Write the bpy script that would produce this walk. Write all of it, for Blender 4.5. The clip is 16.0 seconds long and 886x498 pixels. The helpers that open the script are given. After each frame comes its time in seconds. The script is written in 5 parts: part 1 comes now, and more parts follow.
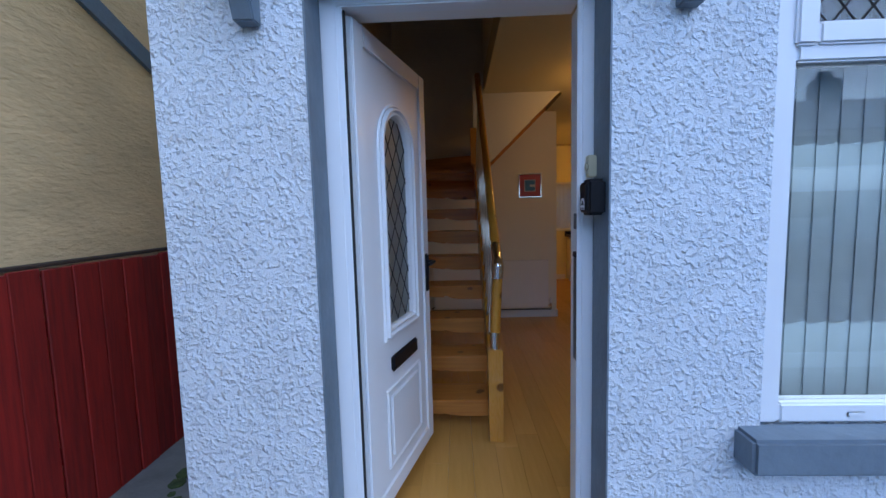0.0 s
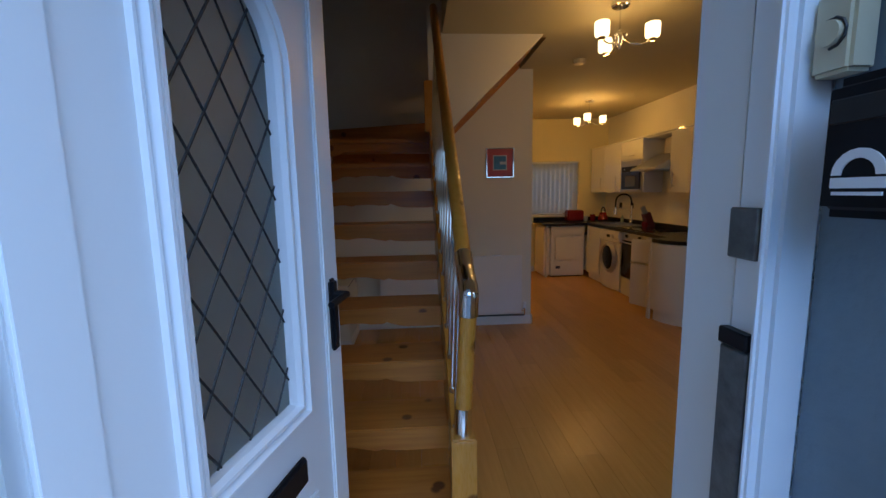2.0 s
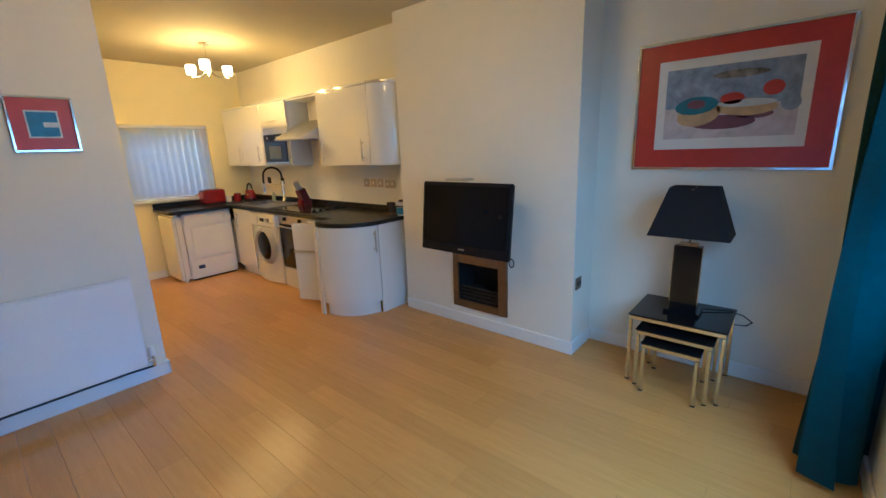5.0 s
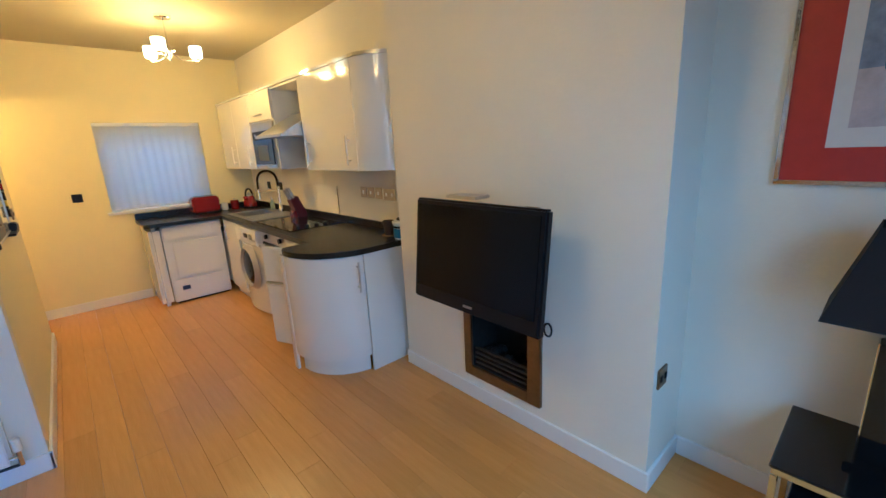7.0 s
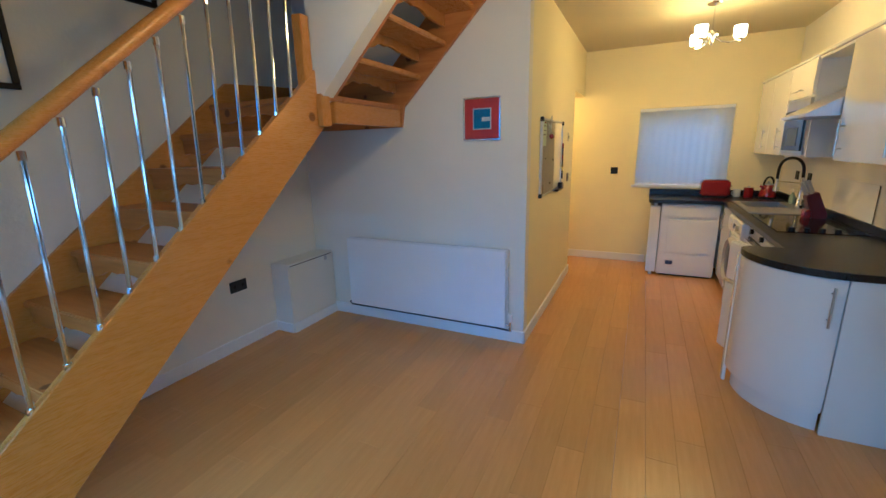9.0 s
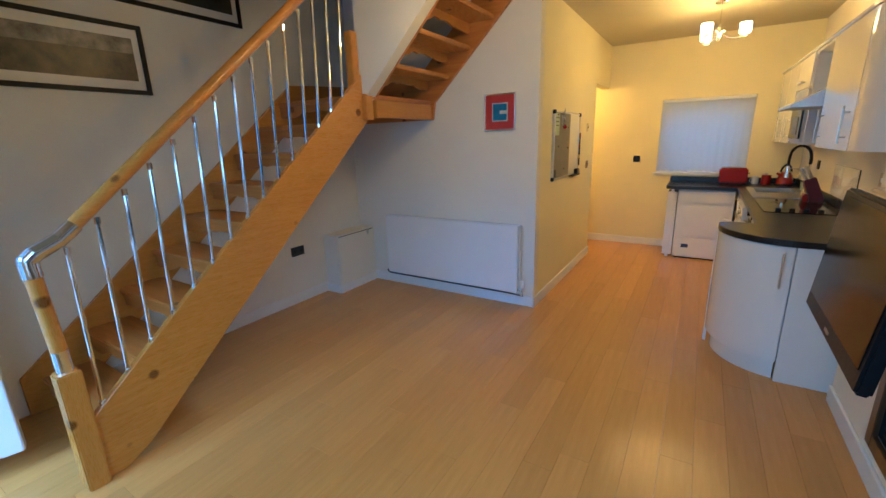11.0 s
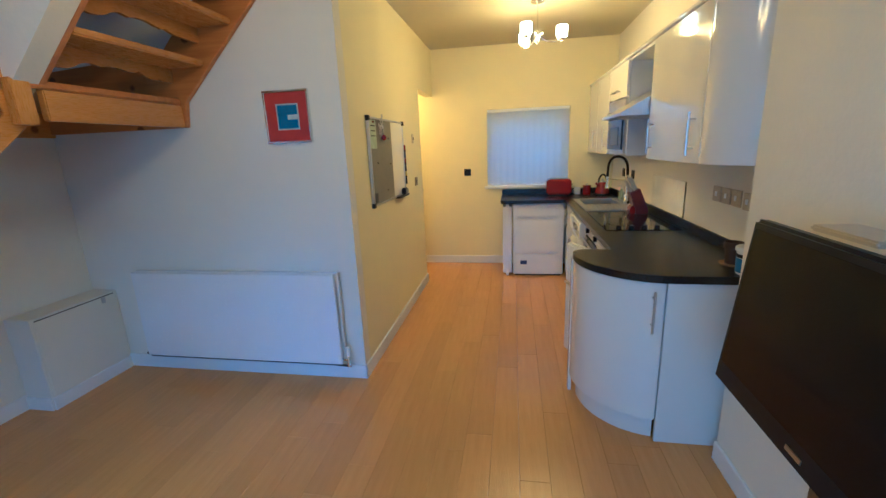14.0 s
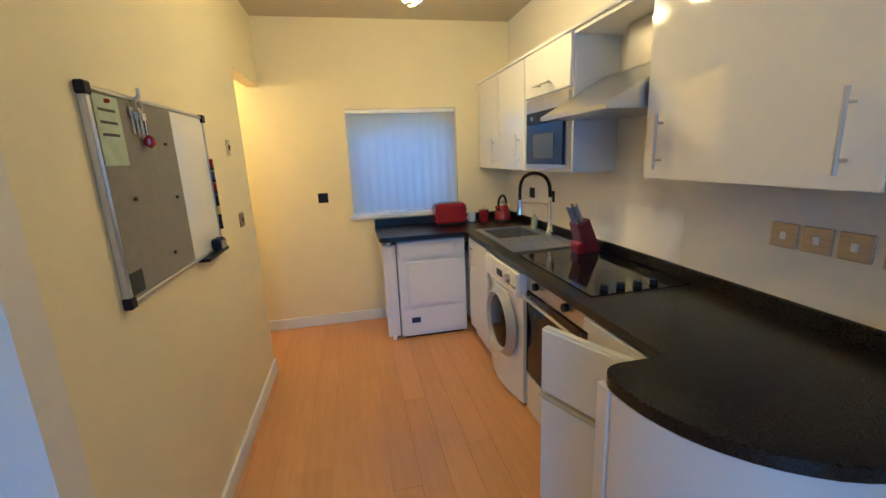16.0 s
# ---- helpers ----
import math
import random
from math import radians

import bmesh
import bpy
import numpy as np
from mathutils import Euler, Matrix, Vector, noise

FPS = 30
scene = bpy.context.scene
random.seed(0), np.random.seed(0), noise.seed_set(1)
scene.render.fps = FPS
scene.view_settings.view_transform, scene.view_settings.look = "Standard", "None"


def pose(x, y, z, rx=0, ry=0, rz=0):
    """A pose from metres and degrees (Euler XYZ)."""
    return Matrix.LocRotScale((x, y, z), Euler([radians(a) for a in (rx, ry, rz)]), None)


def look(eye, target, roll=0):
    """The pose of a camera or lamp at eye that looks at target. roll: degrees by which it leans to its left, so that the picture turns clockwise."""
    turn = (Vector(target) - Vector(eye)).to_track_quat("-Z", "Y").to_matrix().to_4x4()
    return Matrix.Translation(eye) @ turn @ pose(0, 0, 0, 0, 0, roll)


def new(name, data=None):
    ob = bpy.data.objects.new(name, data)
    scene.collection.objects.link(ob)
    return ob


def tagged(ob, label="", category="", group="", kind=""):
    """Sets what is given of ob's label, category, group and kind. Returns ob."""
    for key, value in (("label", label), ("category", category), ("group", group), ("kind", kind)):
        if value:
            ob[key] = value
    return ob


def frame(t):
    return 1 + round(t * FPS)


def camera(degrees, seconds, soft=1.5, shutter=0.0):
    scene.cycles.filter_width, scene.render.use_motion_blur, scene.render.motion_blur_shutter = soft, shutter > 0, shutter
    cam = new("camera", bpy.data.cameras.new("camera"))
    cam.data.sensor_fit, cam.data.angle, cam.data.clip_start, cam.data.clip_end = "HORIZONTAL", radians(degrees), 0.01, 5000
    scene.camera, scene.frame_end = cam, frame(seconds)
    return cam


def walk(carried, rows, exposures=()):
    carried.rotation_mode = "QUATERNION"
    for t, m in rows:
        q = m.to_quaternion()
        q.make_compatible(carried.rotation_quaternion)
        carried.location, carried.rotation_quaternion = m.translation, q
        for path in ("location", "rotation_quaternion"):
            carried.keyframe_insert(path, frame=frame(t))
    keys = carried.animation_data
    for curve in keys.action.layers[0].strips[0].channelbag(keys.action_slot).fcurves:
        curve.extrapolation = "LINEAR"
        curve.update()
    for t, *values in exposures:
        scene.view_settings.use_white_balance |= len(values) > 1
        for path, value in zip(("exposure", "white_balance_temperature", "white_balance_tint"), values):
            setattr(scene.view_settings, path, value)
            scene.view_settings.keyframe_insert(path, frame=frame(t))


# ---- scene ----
cam = camera(94.2, 16.0)
PATH = [
    (0, (0.265, 0.205, 1.456), (0.189, 2.195, 1.27), -1.5),
    (0.5, (0.322, 0.483, 1.466), (0.26, 2.471, 1.258), -1.6),
    (1, (0.297, 0.778, 1.455), (0.267, 2.765, 1.23), -1.3),
    (1.5, (0.282, 1.053, 1.465), (0.304, 3.038, 1.219), -1.2),
    (2, (0.333, 1.338, 1.456), (0.455, 3.315, 1.184), -1.1),
    (2.5, (0.354, 1.534, 1.474), (0.647, 3.488, 1.167), -1.0),
    (3, (0.374, 1.769, 1.479), (0.913, 3.665, 1.139), -1.7),
    (3.5, (0.408, 1.94, 1.501), (1.246, 3.713, 1.109), -2.1),
    (4, (0.548, 2.144, 1.479), (1.698, 3.721, 1.043), -2.3),
    (4.5, (0.629, 2.272, 1.512), (2.035, 3.615, 1.046), -2.2),
    (4.7, (0.688, 2.294, 1.526), (2.166, 3.557, 1.055), -2.1),
    (6.8, (1.76, 2.813, 1.542), (3.194, 4.121, 1.06), -2.5),
    (7, (1.887, 2.892, 1.549), (3.186, 4.334, 1.063), -2.9),
    (7.5, (2.07, 3.045, 1.548), (2.832, 4.834, 1.082), -2.9),
    (8, (2.201, 3.028, 1.541), (2.256, 4.974, 1.083), -2.4),
    (8.5, (2.259, 2.879, 1.528), (1.759, 4.762, 1.074), -2.1),
    (9, (2.325, 2.671, 1.549), (1.478, 4.419, 1.073), -1.5),
    (9.2, (2.36, 2.61, 1.554), (1.414, 4.305, 1.074), -1.4),
    (11.3, (2.824, 2.156, 1.514), (1.8, 3.796, 1.004), -1.7),
    (11.5, (2.863, 2.117, 1.506), (1.88, 3.783, 0.999), -1.9),
    (12, (2.885, 2.089, 1.506), (2.024, 3.823, 1.002), -2.0),
    (12.5, (2.843, 2.226, 1.482), (2.124, 4.027, 0.99), -2.3),
    (13, (2.767, 2.531, 1.534), (2.197, 4.384, 1.042), -2.3),
    (13.5, (2.673, 2.87, 1.522), (2.231, 4.759, 1.037), -2.3),
    (14, (2.565, 3.254, 1.537), (2.227, 5.165, 1.056), -2.4),
    (14.5, (2.495, 3.683, 1.54), (2.256, 5.612, 1.069), -2.4),
    (15, (2.403, 4.06, 1.537), (2.294, 6.002, 1.073), -2.3),
    (15.5, (2.302, 4.417, 1.537), (2.402, 6.363, 1.086), -2.3),
    (16, (2.255, 4.754, 1.535), (2.653, 6.663, 1.091), -2.5),
]
EXPOSURES = [(0.0, 0.26, 6750, 10), (0.7, 0.24, 6500, 7), (1.5, 0.22, 6050, 1), (2.1, 0.6, 5850, 5), (2.6, 1.12, 7000, 14), (3.0, 1.5, 10000, 23), (3.6, 2.2, 8200, 8), (4.4, 2.3, 4300, -6), (6.8, 2.5, 4300, -7), (7.5, 2.25, 4080, -7), (8.5, 2.24, 4000, -8), (12.0, 2.28, 4550, -6), (12.7, 2.3, 4080, -8), (14.5, 2.36, 3750, -10), (15.3, 2.32, 3780, -8), (16.0, 2.25, 3600, -5)]
walk(cam, [(t, look(eye, target, roll)) for t, eye, target, roll in PATH], EXPOSURES)
SKY, SUN, WINDOW, BLIND, LAMP, LAMP_COLOR = 0.95, 2.2, 7.4, 0.12, 2.55, (1.0, 0.462, 0.088)

# ---- world and light ----
world = bpy.data.worlds.new("dusk_sky")
scene.world = world
world.use_nodes = True
wn, wl = world.node_tree.nodes, world.node_tree.links
sky = wn.new("ShaderNodeTexSky")
sky.sky_type = "NISHITA"
sky.sun_disc = False
sky.sun_elevation = radians(4)
sky.sun_rotation = radians(200)
sky.dust_density = 0.2
sky.ozone_density = 6.0
wn["Background"].inputs["Strength"].default_value = SKY
wl.new(sky.outputs["Color"], wn["Background"].inputs["Color"])

sun = new("sun", bpy.data.lights.new("sun", "SUN"))
sun.data.energy, sun.data.angle, sun.data.color = SUN, radians(80), (0.82, 0.90, 1.0)
sun.matrix_world = look((5, -9, 8), (0, 0, 0))


def window_light(name, place, target, w, h, energy, color):
    """Sky light standing in a window's opening."""
    data = bpy.data.lights.new(name, "AREA")
    data.shape, data.size, data.size_y, data.energy, data.color = "RECTANGLE", w, h, energy, color
    data.spread = radians(150)
    ob = new(name, data)
    ob.matrix_world = look(place, target)


for z in (1.08, 1.72):
    window_light("window_light_front", (2.15, 1.79, z), (2.15, 2.79, z - 0.9), 1.55, 0.62, WINDOW / 2, (0.50, 0.72, 1.0))
window_light("window_light_kitchen", (2.735, 8.72, 1.49), (2.735, 6.0, 0.6), 0.9, 0.84, BLIND, (0.30, 0.56, 1.0))


# ---- materials ----
def mat(name, color, rough=0.6, metal=0.0, var=0.08, scale=6.0, stretch=(1, 1, 1), bump=0.0, bump_scale=60.0, spots=0.0, coat=0.0, spread=0.0, hue=None):
    """A surface with slow and fine variation; hue: the colour that the slow variation drifts to."""
    m = bpy.data.materials.new(name)
    m.use_nodes = True
    n, l = m.node_tree.nodes, m.node_tree.links
    b = n["Principled BSDF"]
    b.inputs["Roughness"].default_value = rough
    b.inputs["Metallic"].default_value = metal
    b.inputs["Coat Weight"].default_value = coat
    co = n.new("ShaderNodeTexCoord")
    mp = n.new("ShaderNodeMapping")
    mp.inputs["Scale"].default_value = stretch
    l.new(co.outputs["Object"], mp.inputs["Vector"])
    big = n.new("ShaderNodeTexNoise")
    big.inputs["Scale"].default_value = scale
    big.inputs["Detail"].default_value = 6
    big.inputs["Roughness"].default_value = 0.62
    l.new(mp.outputs["Vector"], big.inputs["Vector"])
    ramp = n.new("ShaderNodeValToRGB")
    other = hue or tuple(c * (1 - var * 2.2) for c in color)
    ramp.color_ramp.elements[0].position, ramp.color_ramp.elements[1].position = 0.3, 0.7
    ramp.color_ramp.elements[0].color = (*other, 1)
    ramp.color_ramp.elements[1].color = (*color, 1)
    l.new(big.outputs["Fac"], ramp.inputs["Fac"])
    out = ramp.outputs["Color"]
    if spread:
        info = n.new("ShaderNodeObjectInfo")
        hsv = n.new("ShaderNodeHueSaturation")
        rng = n.new("ShaderNodeMapRange")
        rng.inputs["To Min"].default_value, rng.inputs["To Max"].default_value = 1 - spread, 1 + spread
        l.new(info.outputs["Random"], rng.inputs["Value"])
        l.new(rng.outputs["Result"], hsv.inputs["Value"])
        l.new(out, hsv.inputs["Color"])
        out = hsv.outputs["Color"]
    l.new(out, b.inputs["Base Color"])
    fine = n.new("ShaderNodeTexNoise")
    fine.inputs["Scale"].default_value = bump_scale
    fine.inputs["Detail"].default_value = 5
    l.new(mp.outputs["Vector"], fine.inputs["Vector"])
    rr = n.new("ShaderNodeMapRange")
    rr.inputs["To Min"].default_value, rr.inputs["To Max"].default_value = max(0.02, rough - 0.08), min(1, rough + 0.08)
    l.new(fine.outputs["Fac"], rr.inputs["Value"])
    l.new(rr.outputs["Result"], b.inputs["Roughness"])
    if bump:
        bp = n.new("ShaderNodeBump")
        bp.inputs["Strength"].default_value = bump
        bp.inputs["Distance"].default_value = 0.01
        l.new(fine.outputs["Fac"], bp.inputs["Height"])
        l.new(bp.outputs["Normal"], b.inputs["Normal"])
    return m


def wood(name, light, dark, rough=0.4, grain=(1, 1, 1), knots=True, scale=3.0, spread=0.0, coat=0.0):
    """Wood with stretched grain and knots."""
    m = mat(name, light, rough, 0, scale=scale, stretch=grain, bump=0.12, bump_scale=26, hue=dark, spread=spread, coat=coat)
    if knots:
        n, l = m.node_tree.nodes, m.node_tree.links
        b = n["Principled BSDF"]
        src = b.inputs["Base Color"].links[0].from_socket
        co = n.new("ShaderNodeTexCoord")
        vo = n.new("ShaderNodeTexVoronoi")
        vo.inputs["Scale"].default_value = 4.2
        l.new(co.outputs["Object"], vo.inputs["Vector"])
        kr = n.new("ShaderNodeValToRGB")
        kr.color_ramp.elements[0].position, kr.color_ramp.elements[1].position = 0.09, 0.135
        kr.color_ramp.elements[0].color = (1, 1, 1, 1)
        kr.color_ramp.elements[1].color = (0, 0, 0, 1)
        l.new(vo.outputs["Distance"], kr.inputs["Fac"])
        mix = n.new("ShaderNodeMix")
        mix.data_type = "RGBA"
        mix.inputs["B"].default_value = (dark[0] * 0.35, dark[1] * 0.3, dark[2] * 0.3, 1)
        l.new(kr.outputs["Color"], mix.inputs["Factor"])
        l.new(src, mix.inputs["A"])
        l.new(mix.outputs["Result"], b.inputs["Base Color"])
    return m


def glow(name, color, strength):
    m = bpy.data.materials.new(name)
    m.use_nodes = True
    b = m.node_tree.nodes["Principled BSDF"]
    b.inputs["Base Color"].default_value = (0.9, 0.88, 0.8, 1)
    b.inputs["Emission Color"].default_value = (*color, 1)
    b.inputs["Emission Strength"].default_value = strength
    return m


def glass(name, color=(0.9, 0.95, 0.97), rough=0.02):
    m = bpy.data.materials.new(name)
    m.use_nodes = True
    b = m.node_tree.nodes["Principled BSDF"]
    b.inputs["Base Color"].default_value = (*color, 1)
    b.inputs["Transmission Weight"].default_value = 1.0
    b.inputs["Roughness"].default_value = rough
    b.inputs["IOR"].default_value = 1.45
    return m


def render_coat(name, color):
    """Wet-dash render: rough lumps of stone under paint."""
    m = mat(name, color, 0.8, var=0.05, scale=3, bump=0.5, bump_scale=220)
    n, l = m.node_tree.nodes, m.node_tree.links
    b = n["Principled BSDF"]
    co = n.new("ShaderNodeTexCoord")
    first = n.new("ShaderNodeTexNoise")
    first.inputs["Scale"].default_value, first.inputs["Detail"].default_value = 52, 2.0
    first.inputs["Roughness"].default_value = 0.6
    l.new(co.outputs["Object"], first.inputs["Vector"])
    lump = n.new("ShaderNodeMapRange")
    lump.interpolation_type = "SMOOTHSTEP"
    lump.inputs["From Min"].default_value, lump.inputs["From Max"].default_value = 0.40, 0.78
    l.new(first.outputs["Fac"], lump.inputs["Value"])
    bp = n.new("ShaderNodeBump")
    bp.inputs["Strength"].default_value, bp.inputs["Distance"].default_value = 1.0, 0.0095
    l.new(lump.outputs["Result"], bp.inputs["Height"])
    old = b.inputs["Normal"].links[0].from_node
    l.new(bp.outputs["Normal"], old.inputs["Normal"])
    return m


M_WALL = mat("cream_wall_paint", (0.80, 0.765, 0.66), 0.75, var=0.02, scale=1.5, bump=0.13, bump_scale=55)
M_KWALL = mat("yellow_kitchen_paint", (0.84, 0.758, 0.42), 0.7, var=0.02, scale=1.5, bump=0.2, bump_scale=55)
# ceiling colour set darker than off-white to hold down the lamps' glow on it
M_CEIL = mat("ceiling_paint_darkened", (0.57, 0.52, 0.34), 0.8, var=0.02, scale=1.0, bump=0.1, bump_scale=40)
M_TRIM = mat("white_gloss_paint", (0.82, 0.82, 0.80), 0.35, var=0.01, scale=4)
M_PLANK = wood("laminate_oak", (0.61, 0.320, 0.082), (0.54, 0.274, 0.066), 0.22, (9, 0.7, 9), knots=False, scale=4, spread=0.07)
M_PINE_Y = wood("varnished_pine_long", (0.58, 0.268, 0.040), (0.50, 0.215, 0.027), 0.28, (14, 0.9, 14), scale=3.2, coat=0.3)
M_PINE_X = wood("varnished_pine_cross", (0.55, 0.225, 0.038), (0.40, 0.135, 0.019), 0.35, (0.9, 12, 12), scale=2.5, coat=0.1)
M_PINE_Z = wood("varnished_pine_upright", (0.58, 0.268, 0.040), (0.50, 0.215, 0.027), 0.28, (12, 12, 0.9), scale=2.5, coat=0.3)
M_CHROME = mat("polished_chrome", (0.80, 0.81, 0.83), 0.12, 1.0, var=0.02, bump=0.03, bump_scale=30)
M_STEEL = mat("brushed_steel", (0.60, 0.59, 0.57), 0.32, 1.0, var=0.05, scale=5, stretch=(30, 1, 1))
M_BRONZE = mat("brushed_bronze_plate", (0.30, 0.23, 0.15), 0.4, 1.0, var=0.1, scale=20)
M_RENDER = render_coat("blue_white_wet_dash", (0.78, 0.84, 0.90))
M_NRENDER = mat("old_buff_roughcast", (0.92, 0.66, 0.36), 0.9, var=0.12, scale=2.5, stretch=(1, 0.6, 1.5), bump=1.0, bump_scale=30)
M_TERRACE = mat("grey_roughcast", (0.42, 0.42, 0.42), 0.9, var=0.1, scale=1.0, bump=0.5, bump_scale=20)
M_GREY = mat("slate_grey_masonry_paint", (0.185, 0.24, 0.29), 0.6, var=0.12, scale=4, bump=0.3, bump_scale=30)
M_IRON = mat("dark_iron", (0.05, 0.05, 0.05), 0.45, 0.7)
M_KEEP = mat("dull_steel_keep", (0.20, 0.21, 0.205), 0.45, 0.6, var=0.2, scale=40)
M_UPVC = mat("white_upvc", (0.80, 0.82, 0.84), 0.36, var=0.002, scale=1)
M_BLACKP = mat("black_plastic", (0.012, 0.012, 0.014), 0.35, var=0.1, scale=20)
M_RUBBER = mat("black_gasket", (0.015, 0.015, 0.015), 0.7)
M_GLOSSW = mat("white_high_gloss", (0.80, 0.80, 0.79), 0.09, var=0.01, scale=2, bump=0.01, bump_scale=8, coat=0.5)
M_CARC = mat("white_carcass", (0.72, 0.73, 0.74), 0.45, var=0.02)
M_APPL = mat("white_appliance_enamel", (0.82, 0.82, 0.81), 0.25, var=0.015, scale=3)
M_WORK = mat("black_speckled_worktop", (0.011, 0.011, 0.012), 0.28, var=0.4, scale=90, bump=0.05, bump_scale=200)
M_HOB = mat("black_hob_glass", (0.006, 0.006, 0.007), 0.05, var=0.0)
M_RED = mat("red_enamel", (0.27, 0.010, 0.010), 0.16, var=0.04, coat=0.4)
M_SCREEN = mat("dark_tv_screen", (0.005, 0.005, 0.006), 0.16, var=0.05)
for m_ in (M_SCREEN, M_BLACKP):
    m_.node_tree.nodes["Principled BSDF"].inputs["Specular IOR Level"].default_value = 0.17
M_FENCE = wood("red_stained_board", (0.34, 0.014, 0.008), (0.17, 0.007, 0.005), 0.7, (14, 14, 1), knots=False, spread=0.18)
M_OLDWOOD = wood("weathered_brown_board", (0.07, 0.045, 0.03), (0.035, 0.02, 0.015), 0.85, (14, 1, 14), knots=False)
M_SILVERP = mat("silver_plastic", (0.46, 0.46, 0.47), 0.35, 0.2, var=0.03, scale=10)
M_PLATE = mat("brushed_nickel_plate", (0.58, 0.51, 0.39), 0.42, 0.6, var=0.12, scale=8, stretch=(1, 1, 20))
M_GLASS = glass("window_glass")
M_DARKG = mat("black_table_glass", (0.008, 0.008, 0.009), 0.06, var=0.0)
M_CONC = mat("damp_concrete", (0.20, 0.21, 0.20), 0.8, var=0.2, scale=3, bump=0.5, bump_scale=60)
M_ROAD = mat("asphalt", (0.05, 0.05, 0.052), 0.9, var=0.15, scale=3, bump=0.6, bump_scale=120)
M_MOSS = mat("green_moss", (0.06, 0.10, 0.03), 0.95, var=0.3, scale=20, bump=0.8, bump_scale=90)


# ---- building helpers ----
def cuboid(bm, x0, x1, y0, y1, z0, z1):
    v = [bm.verts.new(p) for p in ((x0, y0, z0), (x1, y0, z0), (x1, y1, z0), (x0, y1, z0), (x0, y0, z1), (x1, y0, z1), (x1, y1, z1), (x0, y1, z1))]
    for f in ((3, 2, 1, 0), (4, 5, 6, 7), (0, 1, 5, 4), (1, 2, 6, 5), (2, 3, 7, 6), (3, 0, 4, 7)):
        bm.faces.new([v[i] for i in f])
    return v


def boxes(*spans, bevel=0.0, seg=2):
    """A bmesh of boxes, their edges rounded."""
    bm = bmesh.new()
    for s in spans:
        cuboid(bm, *s)
    if bevel:
        bmesh.ops.bevel(bm, geom=bm.edges[:], offset=bevel, segments=seg, affect="EDGES", clamp_overlap=True)
    return bm


def prism(points, axis, a, b, bevel=0.0, seg=2):
    """An outline (points in the other two axes, in x, y, z order) drawn out along an axis from a to b."""
    bm = bmesh.new()

    def at(p, h):
        q = list(p)
        q.insert("xyz".index(axis), h)
        return q
    low, high = [bm.verts.new(at(p, a)) for p in points], [bm.verts.new(at(p, b)) for p in points]
    bm.faces.new(low[::-1]), bm.faces.new(high)
    k = len(points)
    for i in range(k):
        bm.faces.new((low[i], low[(i + 1) % k], high[(i + 1) % k], high[i]))
    bmesh.ops.recalc_face_normals(bm, faces=bm.faces[:])
    if bevel:
        bmesh.ops.bevel(bm, geom=[e for e in bm.edges if e.calc_face_angle(0) > 0.5], offset=bevel, segments=seg, affect="EDGES", clamp_overlap=True)
    return bm


def rod(bm, a, b, r, sides=10, r2=None):
    """A round bar from a to b."""
    a, b = Vector(a), Vector(b)
    m = Matrix.Translation((a + b) / 2) @ (b - a).to_track_quat("Z", "Y").to_matrix().to_4x4()
    bmesh.ops.create_cone(bm, cap_ends=True, segments=sides, radius1=r, radius2=r if r2 is None else r2, depth=(b - a).length, matrix=m)


def rods(*spans, sides=10):
    bm = bmesh.new()
    for a, b, r in spans:
        rod(bm, a, b, r, sides)
    return bm


def tube(points, r, sides=8):
    """A bent bar through points, rounded at its joints."""
    bm = bmesh.new()
    for a, b in zip(points, points[1:]):
        rod(bm, a, b, r, sides)
    for p in points[1:-1]:
        bmesh.ops.create_uvsphere(bm, u_segments=sides, v_segments=6, radius=r, matrix=Matrix.Translation(p))
    return bm


def lathe(profile, centre, sides=20):
    """A turned body: profile of (radius, height) round an upright axis."""
    bm = bmesh.new()
    rings = []
    for r, z in profile:
        rings.append([bm.verts.new((centre[0] + r * math.cos(2 * math.pi * i / sides), centre[1] + r * math.sin(2 * math.pi * i / sides), centre[2] + z)) for i in range(sides)])
    for a, b in zip(rings, rings[1:]):
        for i in range(sides):
            bm.faces.new((a[i], a[(i + 1) % sides], b[(i + 1) % sides], b[i]))
    bm.faces.new(rings[0][::-1]), bm.faces.new(rings[-1])
    return bm


def mesh_of(name, bm, material, smooth=True):
    me = bpy.data.meshes.new(name)
    bm.to_mesh(me)
    bm.free()
    me.materials.append(material)
    if smooth:
        for p in me.polygons:
            p.use_smooth = True
        me.set_sharp_from_angle(angle=radians(32))
    return me


def thing(name, place, label, category, group="", kind=""):
    ob = new(name)
    ob.empty_display_size = 0.1
    ob.location = place
    return tagged(ob, label, category, group, kind)


def part(name, bm, material, parent, label=""):
    """Links a bmesh, built in world places, as one mesh under a thing or a part."""
    root = parent
    while root.parent:
        root = root.parent
    if root.type == "EMPTY":
        for v in bm.verts:
            v.co -= root.location
    ob = new(name, mesh_of(name, bm, material))
    ob.parent = parent
    if label:
        ob["label"] = label
    return ob


def solo(name, bm, material, label, category, group="", kind=""):
    """A thing that is one mesh."""
    return tagged(new(name, mesh_of(name, bm, material)), label, category, group, kind)


def structure(name, bm, material, label, category="wall"):
    return solo(name, bm, material, label, category, kind="structure")


def lerp(a, b, t):
    return a + (b - a) * t


# ---- setting ----
CEIL = 2.69
structure("ground", boxes((-60, 60, -60, 1.58, -0.5, -0.08), (-1.9, -0.76, 1.58, 14, -0.5, -0.08)), M_CONC, "damp grey concrete path outside the house", "ground")
structure("floor_base", boxes((-0.75, 4.1, 1.6, 8.85, -0.3, -0.012)), M_CARC, "floor slab under the laminate", "floor")
